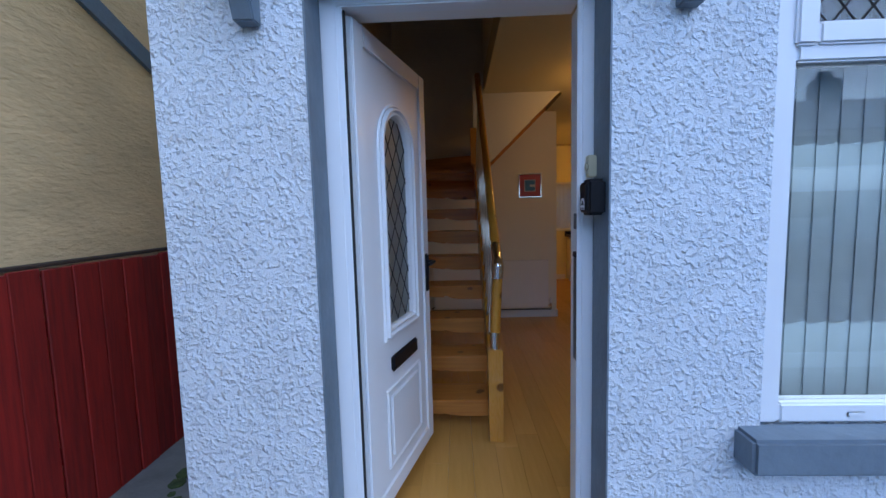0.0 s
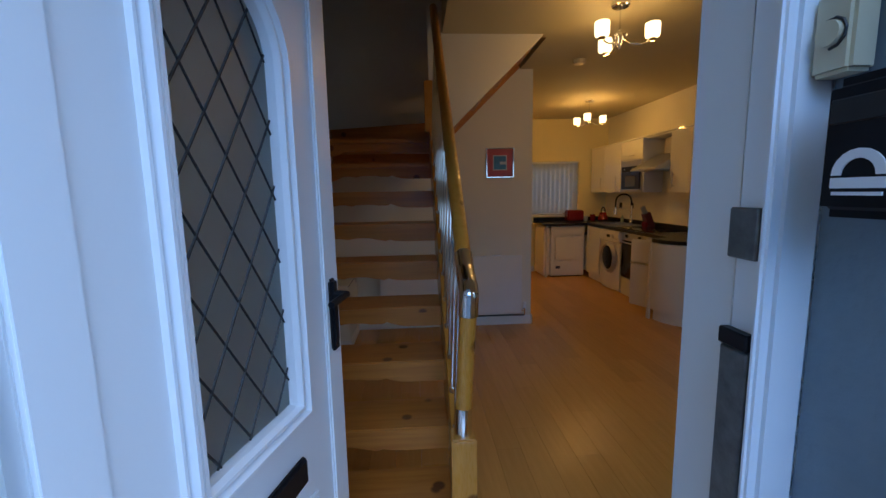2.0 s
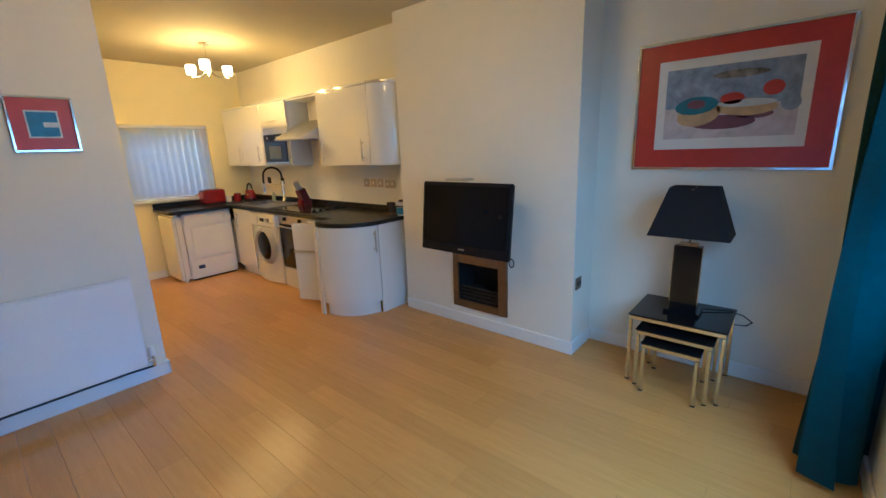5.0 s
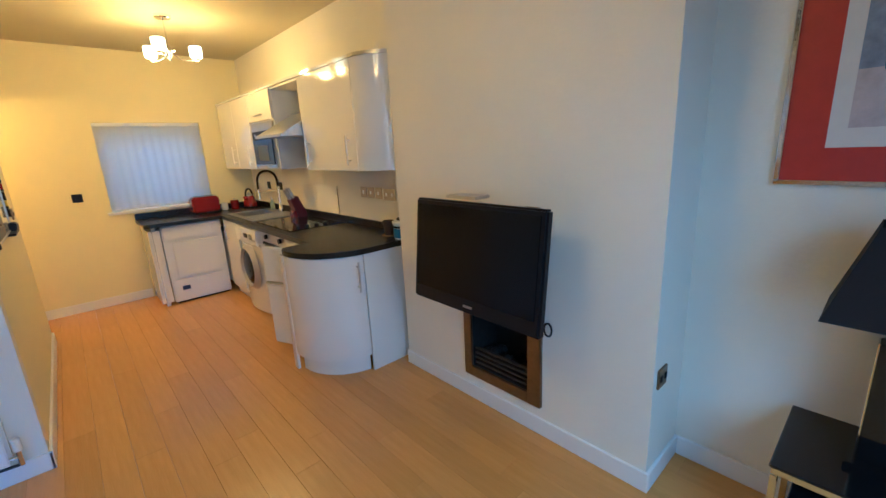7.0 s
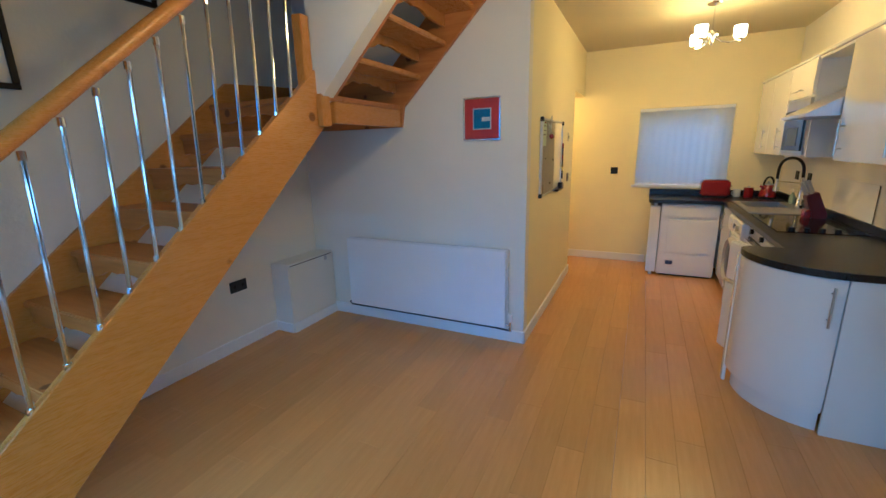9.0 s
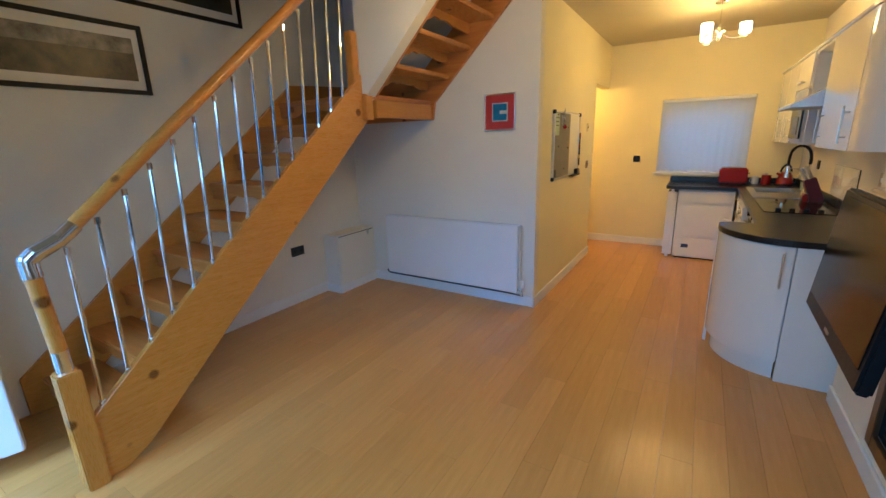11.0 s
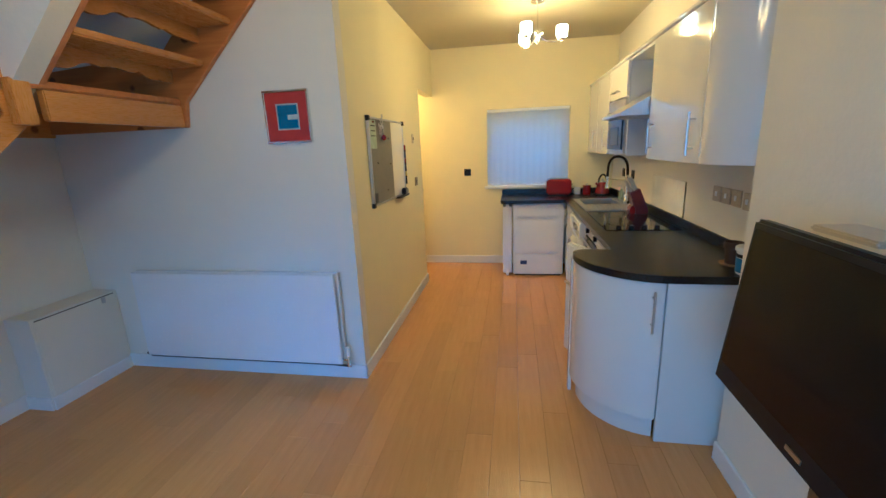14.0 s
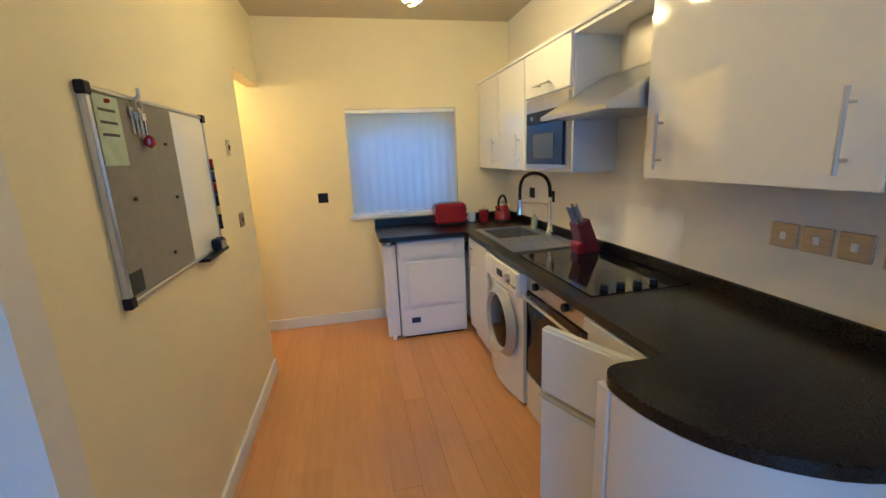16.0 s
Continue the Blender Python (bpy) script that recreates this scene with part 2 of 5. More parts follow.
# front wall round the door and the window
DX0, DX1, DTOP = -0.225, 0.77, 2.27
WX0, WX1, WZ0, WZ1 = 1.29, 3.02, 0.69, 2.22
structure("wall_front", boxes((-0.75, DX0, 1.60, 1.90, -0.3, 5.4), (DX0, DX1, 1.60, 1.90, DTOP, 5.4), (DX1, WX0, 1.60, 1.90, -0.3, 5.4), (WX0, WX1, 1.60, 1.90, -0.3, WZ0 - 0.02), (WX0, WX1, 1.60, 1.90, WZ1, 5.4), (WX1, 4.3, 1.60, 1.90, -0.3, 5.4)), M_RENDER, "pale blue painted wet-dash front wall")
structure("wall_front_lining", boxes((-0.53, DX0 - 0.004, 1.90, 1.915, 0, CEIL), (DX1 + 0.004, WX0, 1.90, 1.915, 0, CEIL), (WX0, WX1, 1.90, 1.915, 0, WZ0 - 0.02), (WX0, WX1, 1.90, 1.915, WZ1, CEIL), (WX1, 3.89, 1.90, 1.915, 0, CEIL), (DX0 - 0.004, DX1 + 0.004, 1.90, 1.915, DTOP, CEIL)), M_WALL, "cream plaster inside of the front wall")
structure("wall_left", boxes((-0.75, -0.53, 1.90, 8.85, -0.3, 5.4)), M_WALL, "cream painted party wall beside the stairs")
structure("wall_alcove", boxes((-0.53, 1.56, 5.69, 5.79, 0, 5.4)), M_WALL, "cream painted wall with the radiator")
structure("wall_passage", boxes((1.46, 1.558, 5.79, 7.81, 0, CEIL), (1.46, 1.558, 7.81, 8.62, 2.15, CEIL)), M_KWALL, "pale yellow kitchen side wall")
structure("wall_lobby", boxes((0.30, 0.40, 7.0, 8.62, 0, CEIL), (0.40, 1.46, 7.70, 7.81, 0, CEIL), (0.40, 1.46, 7.81, 8.62, 2.35, 2.45)), M_KWALL, "pale yellow lobby walls beyond the kitchen")
KX0, KX1, KZ0, KZ1 = 2.235, 3.235, 1.02, 1.96
structure("wall_back", boxes((0.30, KX0, 8.62, 8.85, 0, CEIL), (KX1, 4.1, 8.62, 8.85, 0, CEIL), (KX0, KX1, 8.62, 8.85, 0, KZ0), (KX0, KX1, 8.62, 8.85, KZ1, CEIL)), M_KWALL, "pale yellow kitchen back wall")
structure("wall_kitchen", boxes((3.75, 4.1, 5.157, 8.62, 0, CEIL)), M_WALL, "pale cream wall behind the kitchen units")
structure("chimney_breast", boxes((3.54, 4.1, 3.455, 4.07, 0, CEIL), (3.54, 4.1, 4.515, 5.157, 0, CEIL), (3.54, 4.1, 4.07, 4.515, 0, 0.215), (3.54, 4.1, 4.07, 4.515, 0.80, CEIL), (3.80, 4.1, 4.07, 4.515, 0.215, 0.80), bevel=0), M_WALL, "cream painted chimney breast")
structure("wall_right", boxes((3.89, 4.1, 1.915, 3.455, 0, CEIL)), M_WALL, "cream painted alcove wall")
# ceiling with the stairwell left open
HX, HY0 = 0.57, 2.99
structure("ceiling", boxes((-0.53, HX, 1.90, HY0, CEIL, CEIL + 0.22), (HX, 4.1, 1.90, 4.83, CEIL, CEIL + 0.22), (1.425, 4.1, 4.83, 8.85, CEIL, CEIL + 0.22), (0.3, 1.425, 5.79, 8.85, CEIL, CEIL + 0.22)), M_CEIL, "off-white ceiling, its colour darkened to hold down lamp glow", "ceiling")
structure("wall_stairwell", boxes((HX, HX + 0.1, 2.9, 4.83, CEIL + 0.22, 5.4), (HX, 2.6, 4.73, 4.83, CEIL + 0.22, 5.4), (-0.53, HX, 2.89, HY0, CEIL + 0.22, 5.4), (2.5, 2.6, 4.83, 5.79, CEIL + 0.22, 5.4), (1.56, 2.5, 5.69, 5.79, CEIL + 0.22, 5.4)), M_WALL, "dim stairwell walls")
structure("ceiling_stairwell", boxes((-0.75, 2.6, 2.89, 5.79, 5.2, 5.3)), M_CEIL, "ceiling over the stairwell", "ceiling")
structure("landing", boxes((1.53, 2.6, 4.83, 5.69, CEIL + 0.22, CEIL + 0.24)), M_CARC, "upper landing", "floor")
# sloping plaster panel beside the upper flight
SX0, SZ0, SSL = 0.455, 1.80, 0.96
structure("stair_panel", prism([(SX0, SZ0), (SX0 + (CEIL - 0.002 - SZ0) / SSL, CEIL - 0.002), (HX - 0.002, CEIL - 0.002), (HX - 0.002, CEIL + 0.2), (SX0, CEIL + 0.2)], "y", 4.75, 4.85), M_WALL, "cream plaster panel under the upper stair flight")
# skirting
structure("baseboard", boxes((-0.53, 1.575, 5.674, 5.69, 0, 0.10), (1.558, 1.574, 5.674, 7.81, 0, 0.10), (0.4, 2.43, 8.604, 8.62, 0, 0.10), (3.524, 3.54, 3.44, 5.157, 0, 0.10), (3.54, 3.89, 3.44, 3.455, 0, 0.10), (3.874, 3.89, 1.915, 3.44, 0, 0.10), (-0.53, -0.516, 2.9, 5.12, 0, 0.10), (0.80, 3.874, 1.915, 1.93, 0, 0.10), bevel=0.004, seg=1), M_TRIM, "white painted skirting boards", "skirting")
structure("road", boxes((-60, 60, -12, -5, -0.075, -0.06)), M_ROAD, "asphalt street", "road")
row = thing("house_row", (0, -16, -0.1), "terrace of buff houses across the street", "house", kind="structure")
part("wall", boxes((-40, 40, -22, -14, -0.1, 4.3)), M_TERRACE, row)
part("roof", prism([(-22.4, 4.2), (-13.6, 4.2), (-18, 6.3)], "x", -40, 40), M_GREY, row)
for k in range(-6, 7):
    part("chimney", boxes((k * 6.0 - 0.5, k * 6.0 + 0.5, -18.4, -17.6, 5.9, 7.2), (k * 6.0 - 0.3, k * 6.0 - 0.1, -18.1, -17.9, 7.2, 7.6), (k * 6.0 + 0.1, k * 6.0 + 0.3, -18.1, -17.9, 7.2, 7.6)), M_TERRACE, row)
    for z in (0.8, 2.7):
        part("window", boxes((k * 6.0 + 1.6, k * 6.0 + 3.2, -14.02, -13.96, z, z + 1.3)), M_HOB, row)


# ---- front door ----
def front_door():
    frame_ob = thing("door_1", (-0.16, 1.80, 0.0), "white uPVC front door standing open", "door", kind="structure")
    part("door_frame", boxes((DX0, DX0 + 0.065, 1.755, 1.825, -0.05, DTOP), (DX1 - 0.05, DX1, 1.755, 1.815, -0.05, DTOP), (DX0 + 0.065, DX1 - 0.05, 1.755, 1.825, DTOP - 0.07, DTOP), bevel=0.006), M_UPVC, frame_ob)
    part("door_stop", boxes((DX0 + 0.065, DX0 + 0.085, 1.757, 1.775, 0.1, DTOP - 0.07), (DX1 - 0.062, DX1 - 0.05, 1.757, 1.768, 0.1, DTOP - 0.07), bevel=0.004), M_UPVC, frame_ob)
    part("gasket", boxes((DX0 + 0.085, DX0 + 0.093, 1.762, 1.775, 0.1, DTOP - 0.08)), M_RUBBER, frame_ob)
    part("threshold", boxes((DX0, DX1, 1.745, 1.84, -0.06, 0.035), bevel=0.006), M_STEEL, frame_ob, "low metal threshold strip")
    part("reveal_lining", boxes((DX1 - 0.042, DX1 + 0.002, 1.818, 1.917, -0.01, DTOP - 0.07), (DX0 - 0.002, DX0 + 0.045, 1.827, 1.919, -0.01, DTOP - 0.07), (DX0 + 0.045, DX1 - 0.042, 1.827, 1.919, DTOP - 0.06, DTOP + 0.01), bevel=0.003), M_TRIM, frame_ob, "white painted reveal inside the door")
    part("keep", boxes((DX1 - 0.060, DX1 - 0.049, 1.771, 1.814, 0.86, 1.262), (DX1 - 0.060, DX1 - 0.049, 1.771, 1.814, 1.372, 1.432), bevel=0.002, seg=1), M_KEEP, frame_ob, "dull steel lock keeps")
    part("keep_cap", boxes((DX1 - 0.063, DX1 - 0.049, 1.770, 1.815, 1.264, 1.285), bevel=0.002, seg=1), M_BLACKP, frame_ob, "black plastic cap")
    # the leaf, built flat along +x from the hinge and then swung in
    L, z0, z1, th = 0.80, 0.12, 2.19, 0.06
    turn = Matrix.Rotation(radians(75.2), 4, "Z")
    hinge = Matrix.Translation((-0.155, 1.812, 0)) @ turn

    def leaf(name, bm, material, parent, label=""):
        bmesh.ops.transform(bm, matrix=hinge, verts=bm.verts)
        return part(name, bm, material, parent, label)
    # glazed opening with a round head
    gx0, gx1, gz0, gz1 = 0.252, 0.560, 0.925, 1.90
    cx, rr = (gx0 + gx1) / 2, (gx1 - gx0) / 2

    def arch(grow, n=16):
        pts = [(gx0 - grow, gz0 - grow), (gx1 + grow, gz0 - grow)]
        for i in range(n + 1):
            a = math.pi * i / n
            pts.append((cx + (rr + grow) * math.cos(a), gz1 - rr + (rr + grow) * math.sin(a)))
        return pts
    bm = bmesh.new()
    outer, inner = [(0, z0), (L, z0), (L, z1), (0, z1)], arch(0.0)
    for y in (-th / 2, th / 2):
        o = [bm.verts.new((p[0], y, p[1])) for p in outer]
        i = [bm.verts.new((p[0], y, p[1])) for p in inner]
        eds = [bm.edges.new((r[k], r[(k + 1) % len(r)])) for r in (o, i) for k in range(len(r))]
        bmesh.ops.triangle_fill(bm, use_beauty=True, edges=eds)
    bm.verts.ensure_lookup_table()
    k = len(outer) + len(inner)
    for base, cnt in ((0, len(outer)), (len(outer), len(inner))):
        for j in range(cnt):
            a, b = base + j, base + (j + 1) % cnt
            bm.faces.new((bm.verts[a], bm.verts[b], bm.verts[k + b], bm.verts[k + a]))
    bmesh.ops.recalc_face_normals(bm, faces=bm.faces[:])
    panel = leaf("leaf", bm, M_UPVC, frame_ob)
    # raised bead round the glass: three rounded steps
    for grow, wide, out in ((0.0, 0.022, 0.014), (0.024, 0.016, 0.022), (0.042, 0.014, 0.010)):
        a, b = arch(grow), arch(grow + wide)
        for side in (-1, 1):
            bm = bmesh.new()
            y0, y1 = side * th / 2, side * (th / 2 + out)
            rings = [[bm.verts.new((p[0], y, p[1])) for p in ring] for ring, y in ((a, y0), ([lerp_pt(p, q, 0.3) for p, q in zip(a, b)], y1), ([lerp_pt(p, q, 0.7) for p, q in zip(a, b)], y1), (b, y0))]
            n = len(a)
            for r, s in zip(rings, rings[1:]):
                for j in range(n):
                    bm.faces.new((r[j], r[(j + 1) % n], s[(j + 1) % n], s[j]))
            bmesh.ops.recalc_face_normals(bm, faces=bm.faces[:])
            leaf("glazing_bead", bm, M_UPVC, panel)
    # sash profile and lower moulded panel
    for side in (-1, 1):
        a, b = side * th / 2, side * (th / 2 + 0.012)
        y0, y1 = min(a, b), max(a, b)
        leaf("sash_profile", boxes((0, 0.085, y0, y1, z0, z1), (L - 0.085, L, y0, y1, z0, z1), (0.085, L - 0.085, y0, y1, z1 - 0.085, z1), (0.085, L - 0.085, y0, y1, z0, z0 + 0.085), bevel=0.005), M_UPVC, panel)
        leaf("moulded_panel", boxes((0.19, 0.62, y0, y1, 0.27, 0.285), (0.19, 0.62, y0, y1, 0.635, 0.65), (0.19, 0.205, y0, y1, 0.285, 0.635), (0.605, 0.62, y0, y1, 0.285, 0.635), (0.235, 0.575, min(y0, y1 - 0.002 * side), y1, 0.315, 0.605), bevel=0.005), M_UPVC, panel)
        leaf("letter_plate", boxes((0.25, 0.56, min(a, side * (th / 2 + 0.02)), max(a, side * (th / 2 + 0.02)), 0.715, 0.790), bevel=0.008), M_BLACKP, panel, "black letter plate")
        leaf("handle_plate", boxes((L - 0.065, L - 0.030, min(a, side * (th / 2 + 0.026)), max(a, side * (th / 2 + 0.026)), 1.0, 1.215), bevel=0.008), M_BLACKP, panel, "black handle plate")
        leaf("handle_lever", tube([(L - 0.047, side * (th / 2 + 0.02), 1.17), (L - 0.047, side * (th / 2 + 0.06), 1.17), (L - 0.15, side * (th / 2 + 0.062), 1.165)], 0.010), M_BLACKP, panel, "black lever handle")
    pane = leaf("pane", prism(arch(-0.002), "y", -0.008, 0.008), M_FROST, panel, "leaded frosted pane")
    # diamond leading
    bm = bmesh.new()
    for sgn in (1, -1):
        for k in range(-6, 14):
            c = 1.009 + 0.151 * k
            seg = []
            for i in range(61):
                x = lerp(gx0, gx1, i / 60)
                z = c + sgn * 1.565 * (x - 0.260)
                top = gz1 - rr + math.sqrt(max(0, rr * rr - (x - cx) ** 2))
                if gz0 < z < top:
                    seg.append((x, z))
            if len(seg) > 2:
                rod(bm, (seg[0][0], -0.0085, seg[0][1]), (seg[-1][0], -0.0085, seg[-1][1]), 0.0030, 5)
    leaf("leading", bm, M_LEAD, pane, "dark lead strips in diamonds")


def lerp_pt(p, q, t):
    return (lerp(p[0], q[0], t), lerp(p[1], q[1], t))


M_FROST = glass("frosted_glass", (0.50, 0.54, 0.51), 0.4)
M_FROST.node_tree.nodes["Principled BSDF"].inputs["Transmission Weight"].default_value = 0.84
M_LEAD = mat("lead_came", (0.018, 0.018, 0.020), 0.6)
front_door()


# ---- staircase ----
RISE, GOING, Y1 = 0.21, 0.24, 2.81


def staircase():
    st = thing("staircase", (0.0, 2.7, 0.0), "open-riser varnished pine staircase with chrome balusters", "staircase")
    sl = RISE / GOING
    # outer and wall strings
    for x0, x1, name in ((0.45, 0.49, "outer_string"), (-0.528, -0.50, "wall_string")):
        if x0 < 0:
            pts = [(2.72, 0.0), (2.95, 0.0), (4.88, 1.70), (5.685, 1.70), (5.685, 2.10), (4.90, 2.05), (2.72, 0.24)]
        else:
            pts = [(2.72, 0.0), (2.83, 0.0), (2.95, 0.065), (4.79, 1.69), (4.79, 2.06), (2.755, 0.335), (2.72, 0.335)]
        part(name, prism(pts, "x", x0, x1, bevel=0.004, seg=1), M_PINE_Y, st)
    part("back_string", prism([(-0.50, 1.72), (0.535, 1.72), (0.56, 1.87), (1.42, 2.70), (1.42, 2.92), (1.22, 2.92), (0.45, 2.16), (-0.50, 2.10)], "y", 5.655, 5.688, bevel=0.004, seg=1), M_PINE_X, st)
    part("upper_string", prism([(0.50, 1.845), (1.38, 2.69), (1.38, 2.9), (1.25, 2.9), (0.50, 2.12)], "y", 4.852, 4.88, bevel=0.003, seg=1), M_PINE_X, st)

    def wavy(n, a, b, top, deep):
        """Outline of a riser board: straight top, waved lower edge."""
        pts = [(a, top), (b, top)]
        for i in range(33):
            u = 1 - i / 32
            k = n * 1.7
            rise = 1 / (1 + math.exp(-(u - 0.24 - 0.02 * math.sin(k)) / 0.025)) - 1 / (1 + math.exp(-(u - 0.68 - 0.03 * math.cos(k)) / 0.03))
            nick = math.exp(-((u - 0.40) / 0.03) ** 2) + 0.7 * math.exp(-((u - 0.60) / 0.03) ** 2)
            pts.append((lerp(a, b, u), top - deep * (1.0 - 0.46 * rise + 0.10 * nick - 0.20 * (u > 0.68) - 0.10 * math.exp(-((u - 0.05) / 0.06) ** 2))))
        return pts
    for n in range(1, 9):
        y, z = Y1 + GOING * (n - 1), RISE * n
        part("tread", boxes((-0.502, 0.452, y, y + GOING + 0.035, z - 0.036, z), bevel=0.007, seg=2), M_PINE_X, st)
        part("riser", prism(wavy(n, -0.50, 0.45, z - 0.036, 0.10), "y", y + 0.020, y + 0.040), M_PINE_X, st)
    # turning step and upper flight
    part("tread", boxes((-0.50, 0.53, 4.74, 5.655, 1.854, 1.89), bevel=0.007), M_PINE_X, st)
    part("riser", prism(wavy(9, -0.50, 0.45, 1.854, 0.10), "y", 4.76, 4.78), M_PINE_X, st)
    part("trimmer", boxes((0.49, 0.53, 4.86, 5.655, 1.72, 1.852), bevel=0.005), M_PINE_Y, st)
    for n in range(4):
        x, z = 0.46 + 0.22 * n, 2.10 + RISE * n
        if z < 2.9:
            part("tread", boxes((x, x + GOING + 0.03, 4.88, 5.655, z - 0.036, z), bevel=0.007), M_PINE_Y, st)
            pts = [(p[0], p[1]) for p in wavy(n, 4.88, 5.655, z - 0.036, 0.10)]
            part("riser", prism(pts, "x", x + 0.02, x + 0.04), M_PINE_Y, st)
    # newels
    part("newel", boxes((0.432, 0.522, 2.665, 2.753, 0.0, 0.595), bevel=0.006), M_PINE_Z, st)
    part("newel", boxes((0.415, 0.485, 4.672, 4.742, 1.93, 2.32), bevel=0.006), M_PINE_Z, st)
    part("newel_block", boxes((0.4915, 0.535, 4.735, 4.815, 1.70, 1.885), bevel=0.004), M_PINE_Z, st)
    part("ferrule", rods(((0.477, 2.709, 0.595), (0.480, 2.707, 0.70), 0.031), sides=20), M_CHROME, st, "chrome ferrule")
    part("newel_dowel", rods(((0.480, 2.707, 0.70), (0.498, 2.690, 1.05), 0.030), sides=20), M_PINE_Z, st)
    part("elbow", tube([(0.498, 2.690, 1.04), (0.501, 2.687, 1.11), (0.502, 2.715, 1.135), (0.502, 2.80, 1.175)], 0.034, 16), M_CHROME, st, "chrome elbow joint")
    part("collar", tube([(0.502, 2.79, 1.168), (0.502, 2.86, 1.225)], 0.0335, 16), M_CHROME, st, "chrome rail collar")
    top = 4.74
    part("handrail", tube([(0.502, 2.84, 1.21), (0.502, top, 1.21 + sl * (top - 2.84))], 0.030, 18), M_PINE_Y, st)
    for k in range(16):
        y = 2.804 + 0.1253 * k
        if y > 4.64:
            break
        zb, zt = 0.335 + 0.847 * (y - 2.755), 1.180 + sl * (y - 2.84) - 0.028
        yt = y + 0.012
        bal = part("baluster", rods(((0.468, y, zb - 0.006), (0.502, yt, zt + 0.01), 0.0088)), M_CHROME, st)
        part("shoe", rods(((0.468, y, zb - 0.02), (0.4685, y, zb + 0.012), 0.014)), M_CHROME, bal)
        part("cap", rods(((0.501, yt, zt - 0.015), (0.502, yt, zt + 0.016), 0.013)), M_CHROME, bal)


staircase()


# ---- kitchen ----
def bar_handle(parent, a, b, out):
    """A steel bar handle from a to b that stands off by the vector out."""
    a, b, o = Vector(a), Vector(b), Vector(out)
    d = (b - a).normalized() * 0.035
    part("handle", rods((a + o, b + o, 0.006), (a + d, a + d + o, 0.005), (b - d, b - d + o, 0.005)), M_STEEL, parent, "brushed steel bar handle")


def arc(cx, cy, r, a0, a1, n=12):
    return [(cx + r * math.cos(radians(lerp(a0, a1, i / n))), cy + r * math.sin(radians(lerp(a0, a1, i / n)))) for i in range(n + 1)]


def worktop():
    wt = thing("worktop", (3.4, 7.0, 0.87), "black speckled laminate worktop with rounded peninsula end", "worktop")
    run = [(3.748, 8.617), (2.415, 8.617)] + arc(2.475, 8.055, 0.06, 180, 270, 6) + [(3.135, 7.995), (3.135, 5.745)] + arc(2.985, 5.665, 0.08, 90, 180, 6) + arc(3.325, 5.645, 0.42, 180, 270, 14) + [(3.748, 5.225)]
    hole = [(3.27, 7.60), (3.27, 7.98), (3.62, 7.98), (3.62, 7.60)]
    bm = bmesh.new()
    rims = []
    for z in (0.872, 0.91):
        o = [bm.verts.new((*p, z)) for p in run]
        h = [bm.verts.new((*p, z)) for p in hole]
        eds = [bm.edges.new((r[k], r[(k + 1) % len(r)])) for r in (o, h) for k in range(len(r))]
        bmesh.ops.triangle_fill(bm, use_beauty=True, edges=eds)
        rims.append((o, h))
    for r, q in zip(rims[0], rims[1]):
        for k in range(len(r)):
            j = (k + 1) % len(r)
            bm.faces.new((r[k], r[j], q[j], q[k]))
    bmesh.ops.recalc_face_normals(bm, faces=bm.faces[:])
    rim = set(rims[1][0] + rims[0][0])
    lips = [e for e in bm.edges if e.verts[0] in rim and e.verts[1] in rim and abs(e.verts[0].co.z - e.verts[1].co.z) < 1e-4 and e.calc_face_angle(0) > 0.5]
    bmesh.ops.bevel(bm, geom=lips, offset=0.008, segments=2, affect="EDGES", clamp_overlap=True)
    part("slab", bm, M_WORK, wt)
    part("upstand", boxes((3.728, 3.749, 5.25, 8.60, 0.911, 0.975), (2.42, 3.728, 8.598, 8.619, 0.911, 0.975), bevel=0.004), M_WORK, wt)


